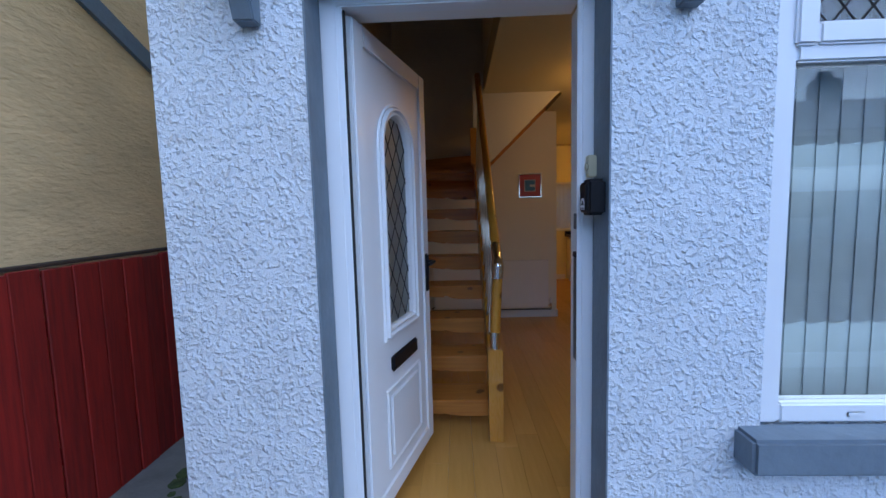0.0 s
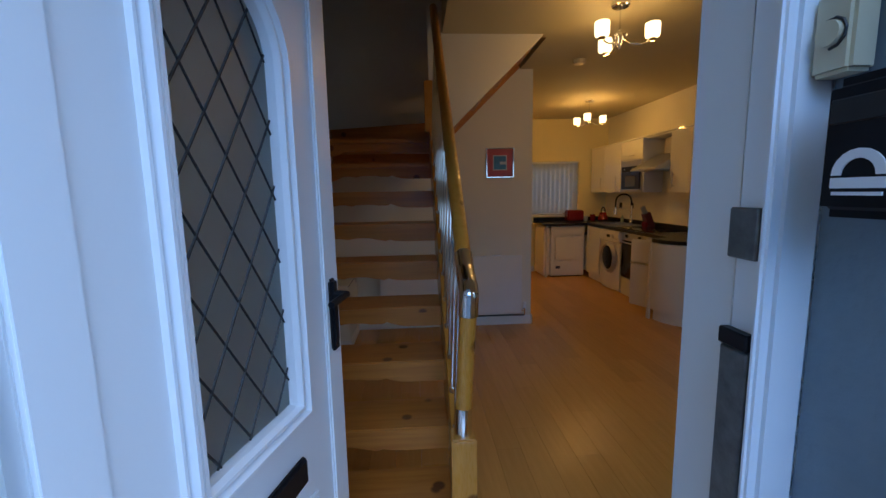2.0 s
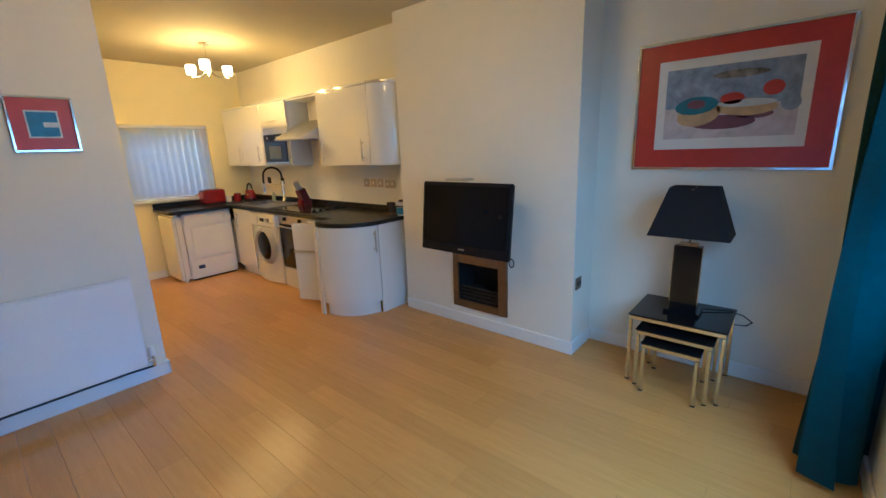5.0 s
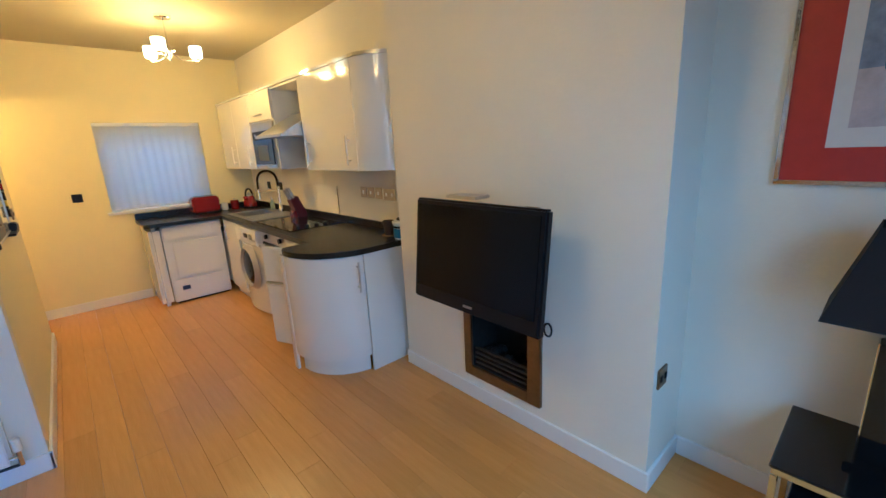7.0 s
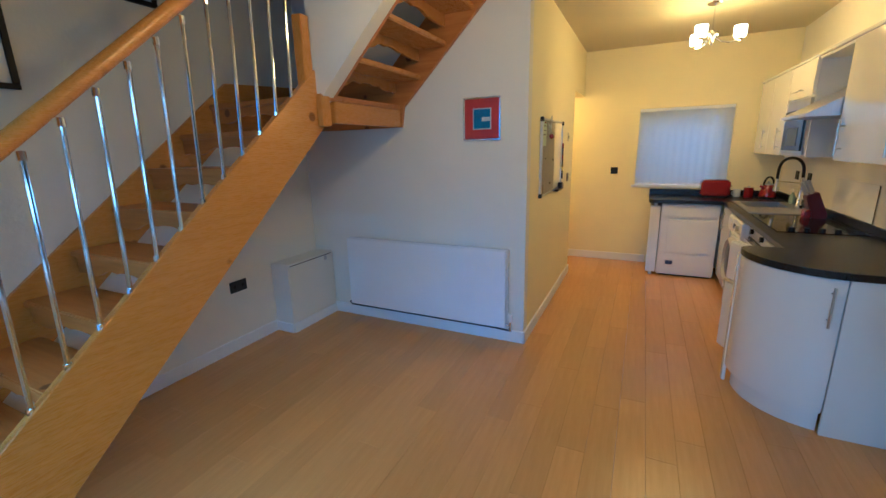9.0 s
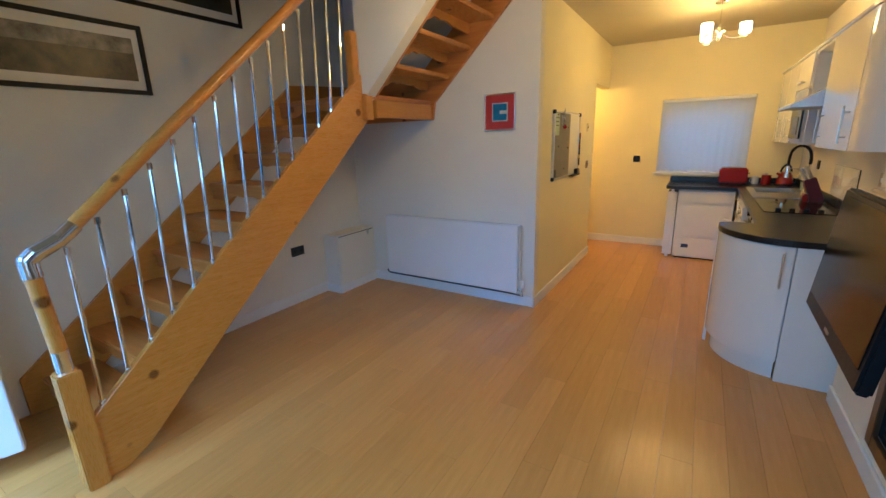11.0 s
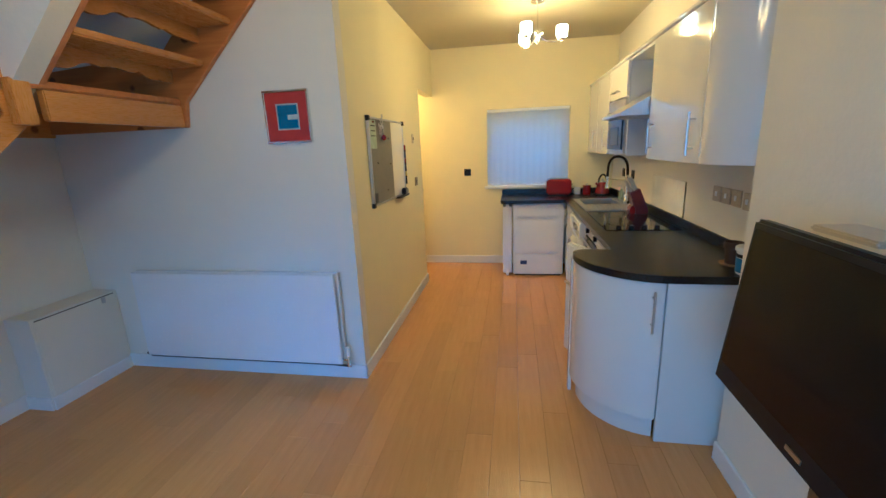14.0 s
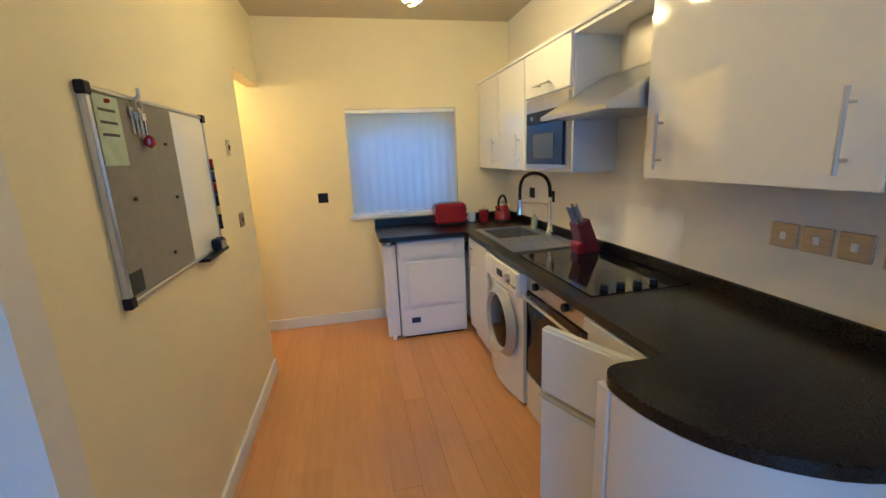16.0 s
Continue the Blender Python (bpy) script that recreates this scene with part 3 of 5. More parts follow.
def base_units():
    pen = thing("peninsula_cabinet", (3.4, 5.4, 0.0), "white high gloss curved end base cabinet", "cabinet", "kitchen base units")
    part("body", prism([(3.55, 5.74), (2.93, 5.74)] + arc(3.33, 5.665, 0.39, 180, 270, 14)[1:] + [(3.55, 5.275)], "z", 0.12, 0.868), M_CARC, pen)
    part("curved_door", prism(arc(3.325, 5.66, 0.415, 178, 263.7, 18) + arc(3.325, 5.66, 0.395, 263.7, 178, 18), "z", 0.125, 0.866, bevel=0.003), M_GLOSSW, pen)
    part("end_panel", boxes((3.285, 3.715, 5.243, 5.262, 0.0, 0.868), bevel=0.002), M_GLOSSW, pen)
    part("plinth", prism(arc(3.335, 5.665, 0.385, 180, 262, 14) + [(3.30, 5.5), (3.0, 5.72)], "z", 0.0, 0.124), M_GLOSSW, pen)
    part("back_panel", boxes((2.905, 2.925, 5.68, 5.735, 0.0, 0.868), bevel=0.002), M_GLOSSW, pen)
    bar_handle(pen, (3.225, 5.252, 0.62), (3.225, 5.252, 0.83), (0.0, -0.032, 0))
    # corner filler door
    cor = thing("corner_cabinet", (3.4, 7.75, 0.0), "white gloss corner base cabinet under the sink", "cabinet", "kitchen base units")
    part("body", boxes((3.175, 3.72, 7.50, 8.59, 0.10, 0.70)), M_CARC, cor)
    part("door", boxes((3.150, 3.170, 7.51, 7.985, 0.10, 0.866), bevel=0.003), M_GLOSSW, cor)
    bar_handle(cor, (3.150, 7.86, 0.62), (3.150, 7.86, 0.83), (-0.032, 0, 0))
    part("plinth", boxes((3.20, 3.22, 7.5, 8.0, 0, 0.10)), M_GLOSSW, cor)
    # end panel by the dryer
    solo("dryer_end_panel", boxes((2.44, 2.545, 8.03, 8.60, 0.0, 0.868), bevel=0.035, seg=4), M_GLOSSW, "white gloss rounded end panel beside the dryer", "cabinet")


def dryer():
    d = thing("tumble_dryer", (2.83, 8.3, 0.0), "white tumble dryer under the worktop", "dryer")
    part("body", boxes((2.555, 3.135, 8.06, 8.58, 0.02, 0.862), bevel=0.008), M_APPL, d)
    part("fascia", boxes((2.565, 3.125, 8.035, 8.062, 0.72, 0.855), bevel=0.006), M_APPL, d)
    door = part("door", boxes((2.625, 3.065, 8.035, 8.062, 0.30, 0.685), bevel=0.010), M_APPL, d)
    part("kick", boxes((2.565, 3.125, 8.05, 8.062, 0.06, 0.27), bevel=0.004), M_APPL, d)
    part("vent_label", boxes((2.645, 2.72, 8.044, 8.052, 0.145, 0.19)), M_NAVY, d, "dark blue grille label")
    part("dial", rods(((3.05, 8.036, 0.79), (3.05, 8.018, 0.79), 0.020), sides=18), M_APPL, d)
    part("foot", boxes((2.58, 3.11, 8.08, 8.5, 0.0, 0.02)), M_BLACKP, d)


def washing_machine():
    w = thing("washing_machine", (3.4, 7.17, 0.0), "white front-loading washing machine", "washing machine")
    part("body", boxes((3.160, 3.70, 6.875, 7.475, 0.012, 0.862), bevel=0.012), M_APPL, w)
    bm = prism([(3.162, 6.875)] + [(3.162 - 0.045 * math.sin(math.pi * i / 12), lerp(6.875, 7.475, i / 12)) for i in range(1, 12)] + [(3.162, 7.475)], "z", 0.02, 0.70)
    part("front", bm, M_APPL, w)
    part("fascia", boxes((3.125, 3.162, 6.88, 7.47, 0.705, 0.858), bevel=0.010), M_APPL, w)
    cy, cz = 7.14, 0.47
    bm = bmesh.new()
    bmesh.ops.create_cone(bm, cap_ends=False, segments=36, radius1=0.235, radius2=0.190, depth=0.045, matrix=Matrix.Translation((3.105, cy, cz)) @ Matrix.Rotation(radians(-90), 4, "Y"))
    bmesh.ops.create_cone(bm, cap_ends=False, segments=36, radius1=0.190, radius2=0.165, depth=0.03, matrix=Matrix.Translation((3.097, cy, cz)) @ Matrix.Rotation(radians(90), 4, "Y"))
    port = part("door", bm, M_SILVERP, w, "silver porthole ring")
    bm = bmesh.new()
    bmesh.ops.create_uvsphere(bm, u_segments=32, v_segments=16, radius=0.178, matrix=Matrix.Translation((3.113, cy, cz)) @ Matrix.Diagonal((0.16, 1, 1, 1)))
    part("porthole", bm, M_SCREEN, port, "dark glass porthole")
    part("dial", rods(((3.126, 7.02, 0.79), (3.100, 7.02, 0.79), 0.026), sides=20), M_STEEL, w)
    part("display", boxes((3.120, 3.128, 7.13, 7.22, 0.765, 0.805)), M_BLACKP, w)
    part("drawer", boxes((3.118, 3.128, 7.28, 7.455, 0.74, 0.84), bevel=0.004), M_APPL, w)
    for y in (6.92, 6.96, 7.0):
        part("button", rods(((3.126, y, 0.76), (3.116, y, 0.76), 0.008)), M_STEEL, w)


def oven():
    o = thing("built_in_oven", (3.4, 6.54, 0.0), "stainless steel built-in oven with black glass door", "oven")
    y0, y1 = 6.215, 6.868
    part("body", boxes((3.200, 3.70, y0, y1, 0.13, 0.866)), M_CARC, o)
    part("fascia", boxes((3.178, 3.202, y0, y1, 0.765, 0.864), bevel=0.003), M_STEEL, o)
    door = part("door", boxes((3.176, 3.202, y0, y1, 0.245, 0.758), bevel=0.004), M_HOB, o, "black glass oven door")
    part("handle", rods(((3.140, y0 + 0.03, 0.735), (3.140, y1 - 0.03, 0.735), 0.010), ((3.177, y0 + 0.06, 0.735), (3.140, y0 + 0.06, 0.735), 0.007), ((3.177, y1 - 0.06, 0.735), (3.140, y1 - 0.06, 0.735), 0.007)), M_STEEL, door, "brushed steel bar handle")
    for y in (6.40, 6.72):
        knob = part("knob", rods(((3.179, y, 0.822), (3.152, y, 0.822), 0.021), sides=18), M_BLACKP, o)
        part("knob_collar", rods(((3.179, y, 0.822), (3.174, y, 0.822), 0.027), sides=18), M_STEEL, knob)
    part("plinth_drawer", boxes((3.180, 3.202, y0, y1, 0.0, 0.235), bevel=0.003), M_GLOSSW, o)


def fridge():
    f = thing("fridge_freezer", (3.4, 6.0, 0.0), "white undercounter fridge freezer with its door ajar", "fridge")
    part("body", boxes((3.16, 3.70, 5.76, 6.205, 0.01, 0.862), bevel=0.008), M_APPL, f)
    part("top_panel", boxes((3.138, 3.162, 5.765, 6.203, 0.80, 0.860), bevel=0.006), M_APPL, f)
    hinge, far = Vector((3.15, 5.765)), Vector((2.972, 6.185))
    d = (far - hinge).normalized()
    nrm = Vector((-d.y, d.x))
    for name, z0, z1 in (("upper_door", 0.575, 0.855), ("lower_door", 0.05, 0.555)):
        p = [hinge, far, far + nrm * 0.045, hinge + nrm * 0.045]
        part(name, prism([(q.x, q.y) for q in p], "z", z0, z1, bevel=0.010), M_APPL, f)
    p = [hinge + nrm * 0.008, far + nrm * 0.008, far + nrm * 0.052, hinge + nrm * 0.052]
    part("grip", prism([(q.x, q.y) for q in p], "z", 0.558, 0.572), M_CREAMP, f, "cream plastic door grip")


def hob_and_sink():
    h = thing("hob", (3.45, 6.66, 0.91), "black ceramic hob with four knobs set in the worktop", "hob")
    part("plate", boxes((3.215, 3.715, 6.27, 7.07, 0.9105, 0.916), bevel=0.002), M_HOB, h)
    for k in range(4):
        part("knob", lathe([(0.019, 0), (0.019, 0.014), (0.016, 0.024), (0.0, 0.025)][:3], (3.31 + 0.085 * k, 6.325, 0.916), 16), M_BLACKP, h)
    for x, y, r in ((3.36, 6.53, 0.09), (3.59, 6.53, 0.075), (3.36, 6.87, 0.075), (3.59, 6.87, 0.09)):
        part("heating_ring", lathe([(r, 0), (r, 0.0006)], (x, y, 0.916), 30), M_RING, h, "faint grey heating zone")
    s = thing("sink", (3.45, 7.65, 0.90), "stainless steel inset sink with ribbed drainer", "sink")
    part("rim", boxes((3.215, 3.225, 7.16, 8.03, 0.909, 0.917), (3.695, 3.705, 7.16, 8.03, 0.909, 0.917), (3.225, 3.695, 7.16, 7.17, 0.909, 0.917), (3.225, 3.695, 8.02, 8.03, 0.909, 0.917), bevel=0.003), M_STEEL, s)
    part("bowl", boxes((3.272, 3.278, 7.602, 7.978, 0.74, 0.913), (3.612, 3.618, 7.602, 7.978, 0.74, 0.913), (3.278, 3.612, 7.602, 7.608, 0.74, 0.913), (3.278, 3.612, 7.972, 7.978, 0.74, 0.913), (3.272, 3.618, 7.602, 7.978, 0.734, 0.74)), M_STEEL, s, "deep steel bowl")
    part("waste", lathe([(0.04, 0.0), (0.04, 0.003), (0.02, 0.001)], (3.445, 7.79, 0.7405)), M_CHROME, s)
    part("deck", boxes((3.225, 3.695, 7.17, 7.58, 0.9105, 0.9135), (3.225, 3.271, 7.58, 8.02, 0.9105, 0.915), (3.619, 3.695, 7.58, 8.02, 0.9105, 0.915), (3.271, 3.619, 7.58, 7.601, 0.9105, 0.915), (3.271, 3.619, 7.979, 8.02, 0.9105, 0.915)), M_STEEL, s)
    for k in range(9):
        part("drainer_rib", boxes((3.27 + 0.045 * k, 3.282 + 0.045 * k, 7.20, 7.55, 0.913, 0.918), bevel=0.002, seg=1), M_STEEL, s)
    t = thing("kitchen_tap", (3.655, 7.545, 0.913), "chrome sprung kitchen tap with black hose", "tap")
    tx, ty, hx, hy = 3.655, 7.545, 3.525, 7.80
    part("base", lathe([(0.030, 0), (0.030, 0.035), (0.020, 0.05), (0.015, 0.15), (0.015, 0.29)], (tx, ty, 0.913), 18), M_CHROME, t)
    hose = [(lerp(tx, hx, 0.5 - 0.5 * math.cos(math.pi * i / 14)), lerp(ty, hy, 0.5 - 0.5 * math.cos(math.pi * i / 14)), 1.20 + 0.175 * math.sin(math.pi * i / 14) ** 0.6) for i in range(15)]
    part("hose", tube(hose + [(hx, hy, 1.16)], 0.013, 10), M_BLACKP, t, "black spring hose")
    part("spray_head", rods(((hx, hy, 1.17), (hx, hy, 1.09), 0.016), ((hx, hy, 1.09), (hx, hy, 1.05), 0.021)), M_CHROME, t)
    part("arm", rods(((tx, ty, 1.15), (hx, hy, 1.15), 0.006)), M_CHROME, t)
    part("lever", rods(((tx, ty, 0.985), (tx - 0.035, ty - 0.085, 1.01), 0.009)), M_CHROME, t)


M_NAVY = mat("navy_label", (0.02, 0.04, 0.12), 0.5)
M_CREAMP = mat("aged_cream_plastic", (0.62, 0.56, 0.38), 0.45)
M_RING = mat("grey_heating_zone", (0.012, 0.012, 0.013), 0.12)
worktop(), base_units(), dryer(), washing_machine(), oven(), fridge(), hob_and_sink()


def wall_units():
    z0, z1, xf = 1.405, 2.145, 3.45
    G = "kitchen wall units"
    a = thing("wall_cabinet", (3.6, 8.05, z0), "white high gloss two-door wall cabinet", "cabinet", G)
    part("body", boxes((xf + 0.022, 3.748, 7.535, 8.60, z0, z1)), M_CARC, a)
    for y0, y1, hy in ((7.54, 8.065, 7.62), (8.07, 8.595, 8.15)):
        d = part("door", boxes((xf, xf + 0.02, y0, y1, z0, z1), bevel=0.003), M_GLOSSW, a)
        bar_handle(d, (xf, hy, z0 + 0.04), (xf, hy, z0 + 0.25), (-0.032, 0, 0))
    b = thing("microwave_cabinet", (3.6, 7.22, z0), "white gloss wall cabinet holding a microwave", "cabinet", G)
    for y0, y1 in ((6.915, 6.935), (7.51, 7.53)):
        part("side_panel", boxes((xf + 0.022, 3.748, y0, y1, z0, z1)), M_CARC, b)
    for zs in (z0, 1.86, z1 - 0.02):
        part("shelf", boxes((xf + 0.022, 3.748, 6.935, 7.51, zs, zs + 0.02)), M_CARC, b)
    d = part("flap", boxes((xf, xf + 0.02, 6.92, 7.53, 1.875, z1), bevel=0.003), M_GLOSSW, b)
    bar_handle(d, (xf, 7.12, 1.93), (xf, 7.33, 1.93), (-0.032, 0, 0))
    m = thing("microwave", (3.6, 7.22, z0 + 0.02), "black built-in microwave in a steel frame", "microwave")
    part("body", boxes((xf + 0.03, 3.74, 6.94, 7.505, z0 + 0.02, 1.858)), M_BLACKP, m)
    part("trim_frame", boxes((xf + 0.002, xf + 0.03, 6.937, 7.508, z0 + 0.02, z0 + 0.045), (xf + 0.002, xf + 0.03, 6.937, 7.508, 1.78, 1.858), (xf + 0.002, xf + 0.03, 6.937, 6.965, z0 + 0.045, 1.78), (xf + 0.002, xf + 0.03, 7.48, 7.508, z0 + 0.045, 1.78)), M_STEEL, m)
    part("door", boxes((xf - 0.012, xf + 0.03, 6.967, 7.478, z0 + 0.047, 1.70), bevel=0.004), M_HOB, m, "black glass door")
    part("window", boxes((xf - 0.015, xf - 0.011, 7.08, 7.36, 1.49, 1.64)), M_MWWIN, m, "grey see-through window")
    part("control_panel", boxes((xf - 0.012, xf + 0.03, 6.967, 7.478, 1.702, 1.778), bevel=0.003), M_BLACKP, m)
    for y in (7.0, 7.05, 7.10, 7.15, 7.38):
        part("button", rods(((xf - 0.012, y, 1.74), (xf - 0.020, y, 1.74), 0.012)), M_STEEL, m)
    c = thing("wall_cabinet", (3.6, 5.8, z0), "white high gloss wall cabinet with a curved end door", "cabinet", G)
    part("body", boxes((xf + 0.022, 3.748, 5.56, 6.295, z0, z1)), M_CARC, c)
    d = part("door", boxes((xf, xf + 0.02, 5.474, 6.295, z0, z1), bevel=0.003), M_GLOSSW, c)
    bar_handle(d, (xf, 6.20, z0 + 0.04), (xf, 6.20, z0 + 0.25), (-0.032, 0, 0))
    bar_handle(d, (xf, 5.56, z0 + 0.04), (xf, 5.56, z0 + 0.25), (-0.032, 0, 0))
    r = 0.29
    d = part("curved_door", prism(arc(xf + r, 5.47, r, 180, 270, 18) + arc(xf + r, 5.47, r - 0.02, 270, 180, 18), "z", z0, z1, bevel=0.003), M_GLOSSW, c)
    part("shelf", prism([(3.745, 5.62), (xf + 0.03, 5.62), (xf + 0.03, 5.48)] + arc(xf + r, 5.49, r - 0.03, 185, 268, 10) + [(3.745, 5.23)], "z", z0 + 0.004, z0 + 0.022), M_CARC, c)
    part("cap", prism([(3.745, 5.62), (xf + 0.03, 5.62), (xf + 0.03, 5.48)] + arc(xf + r, 5.49, r - 0.03, 185, 268, 10) + [(3.745, 5.23)], "z", z1 - 0.022, z1 - 0.003), M_CARC, c)
    # thin cornice rail along the cabinet tops
    k = thing("cornice_rail", (3.5, 6.5, z1), "pale rail along the tops of the wall cabinets", "trim")
    part("rail", boxes((xf - 0.012, xf + 0.03, 5.47, 8.60, z1 + 0.001, z1 + 0.022), bevel=0.004), M_GLOSSW, k)
    part("curved_rail", prism(arc(xf + r, 5.47, r + 0.012, 180, 268, 14) + arc(xf + r, 5.47, r - 0.03, 268, 180, 14), "z", z1 + 0.001, z1 + 0.022), M_STEEL, k)
    part("open_panel", boxes((xf + 0.01, 3.748, 6.30, 6.91, z1 - 0.018, z1)), M_CARC, k)
    h = thing("cooker_hood", (3.5, 6.6, 1.66), "stainless steel cooker hood with sloping canopy", "cooker hood")
    part("lip", boxes((3.27, 3.747, 6.303, 6.907, 1.69, 1.712), bevel=0.003), M_STEEL, h)
    part("canopy", prism([(3.275, 1.712), (3.747, 1.712), (3.747, 1.91), (3.64, 1.91)], "y", 6.31, 6.90), M_STEEL, h)
    part("flue", boxes((3.64, 3.747, 6.50, 6.72, 1.91, 2.12), bevel=0.004), M_STEEL, h)


M_MWWIN = mat("microwave_window", (0.07, 0.08, 0.085), 0.35)
wall_units()


# ---- kitchen window with its blind ----
def kitchen_window():
    w = thing("window_2", (2.735, 8.70, KZ0), "kitchen window behind a closed vertical blind", "window", kind="structure")
    part("window_frame", boxes((KX0, KX0 + 0.06, 8.74, 8.80, KZ0, KZ1), (KX1 - 0.06, KX1, 8.74, 8.80, KZ0, KZ1), (KX0 + 0.06, KX1 - 0.06, 8.74, 8.80, KZ0, KZ0 + 0.06), (KX0 + 0.06, KX1 - 0.06, 8.74, 8.80, KZ1 - 0.06, KZ1), bevel=0.004), M_UPVC, w)
    g = part("pane", boxes((KX0 + 0.06, KX1 - 0.06, 8.765, 8.775, KZ0 + 0.06, KZ1 - 0.06)), M_GLASS, w)
    g.visible_shadow = False
    part("window_sill", boxes((KX0 - 0.04, KX1 + 0.03, 8.585, 8.74, KZ0 - 0.03, KZ0 + 0.004), bevel=0.006), M_TRIM, w, "white painted sill")
    b = thing("vertical_blind", (2.735, 8.63, KZ0), "closed off-white vertical blind with daylight behind it", "blind")
    part("head_rail", boxes((KX0 + 0.005, KX1 - 0.005, 8.625, 8.66, KZ1 - 0.035, KZ1 - 0.003), bevel=0.004), M_UPVC, b)
    n = 12
    for k in range(n):
        x = lerp(KX0 + 0.045, KX1 - 0.045, k / (n - 1))
        bm = bmesh.new()
        rows = []
        for i in range(7):
            u = (i / 6 - 0.5) * 0.089
            rows.append([bm.verts.new((x + u, 8.645 + 0.012 * math.sin(u * 30) + 0.05 * u + 0.004 * (k % 2), z)) for z in (KZ0 + 0.02, KZ1 - 0.036)])
        for p, q in zip(rows, rows[1:]):
            bm.faces.new((p[0], q[0], q[1], p[1]))
        s = part("slat", bm, M_SLAT, b)
        part("weight", boxes((x - 0.04, x + 0.04, 8.640, 8.651, KZ0 + 0.012, KZ0 + 0.03)), M_UPVC, s)


M_SLAT = mat("blind_fabric", (0.62, 0.63, 0.64), 0.9, var=0.03, scale=30)
n_, l_ = M_SLAT.node_tree.nodes, M_SLAT.node_tree.links
tr_, mx_ = n_.new("ShaderNodeBsdfTranslucent"), n_.new("ShaderNodeMixShader")
tr_.inputs["Color"].default_value = (0.82, 0.80, 0.76, 1)
mx_.inputs["Fac"].default_value = 0.38
l_.new(n_["Principled BSDF"].outputs["BSDF"], mx_.inputs[1])
l_.new(tr_.outputs["BSDF"], mx_.inputs[2])
l_.new(mx_.outputs["Shader"], n_["Material Output"].inputs["Surface"])
kitchen_window()


M_FSLAT = mat("grey_green_blind", (0.22, 0.26, 0.28), 0.85, var=0.06, scale=8)


# ---- front window ----
def front_window():
    w = thing("window_1", (2.15, 1.64, WZ0), "white uPVC front window with leaded top light", "window", kind="structure")
    part("window_frame", boxes((WX0, WX0 + 0.075, 1.615, 1.69, WZ0, WZ1), (WX1 - 0.075, WX1, 1.615, 1.69, WZ0, WZ1), (WX0 + 0.075, WX1 - 0.075, 1.615, 1.69, WZ0, WZ0 + 0.07), (WX0 + 0.075, WX1 - 0.075, 1.615, 1.69, WZ1 - 0.06, WZ1), (WX0 + 0.075, WX1 - 0.075, 1.615, 1.69, 1.90, 1.97), bevel=0.008), M_UPVC, w)
    part("top_sash", boxes((WX0 + 0.06, WX0 + 0.13, 1.600, 1.66, 1.95, WZ1 - 0.03), (WX1 - 0.13, WX1 - 0.06, 1.600, 1.66, 1.95, WZ1 - 0.03), (WX0 + 0.13, WX1 - 0.13, 1.600, 1.66, 1.95, 2.02), (WX0 + 0.13, WX1 - 0.13, 1.600, 1.66, WZ1 - 0.09, WZ1 - 0.03), bevel=0.008), M_UPVC, w)
    for z0, z1 in ((WZ0 + 0.07, 1.90), (2.02, WZ1 - 0.09)):
        g = part("pane", boxes((WX0 + 0.075, WX1 - 0.075, 1.645, 1.655, z0, z1)), M_GLASS, w)
        g.visible_shadow = False
    bm = bmesh.new()
    for k in range(18):
        x = WX0 + 0.1 + 0.09 * k
        rod(bm, (x, 1.643, 2.02), (x + 0.09, 1.643, 2.13), 0.003, 5)
        rod(bm, (x + 0.09, 1.643, 2.02), (x, 1.643, 2.13), 0.003, 5)
    part("leading", bm, M_LEAD, w)
    part("window_sill", boxes((WX0 - 0.085, WX1 + 0.085, 1.50, 1.62, WZ0 - 0.125, WZ0 - 0.002), bevel=0.012), M_GREY, w, "slate grey painted stone sill")
    part("inner_sill", boxes((WX0, WX1, 1.69, 1.96, WZ0 - 0.02, WZ0 + 0.005), bevel=0.004), M_TRIM, w)
    part("drain_cover", boxes((WX0 + 0.30, WX0 + 0.36, 1.610, 1.616, WZ0 + 0.022, WZ0 + 0.04), bevel=0.003), M_UPVC, w)
    b = thing("vertical_blind", (2.15, 1.72, WZ0), "grey-green vertical blind hanging in the front window", "blind")
    part("head_rail", boxes((WX0 + 0.01, WX1 - 0.01, 1.70, 1.74, WZ1 - 0.06, WZ1 - 0.02)), M_UPVC, b)
    for k in range(22):
        x = lerp(WX0 + 0.05, WX1 - 0.05, k / 21)
        part("slat", prism([(x - 0.044, 1.728), (x - 0.02, 1.7265), (x + 0.02, 1.7335), (x + 0.044, 1.733), (x + 0.044, 1.735), (x + 0.02, 1.7355), (x - 0.02, 1.7285), (x - 0.044, 1.730)], "z", WZ0 + 0.02, WZ1 - 0.06), M_FSLAT, b)


front_window()


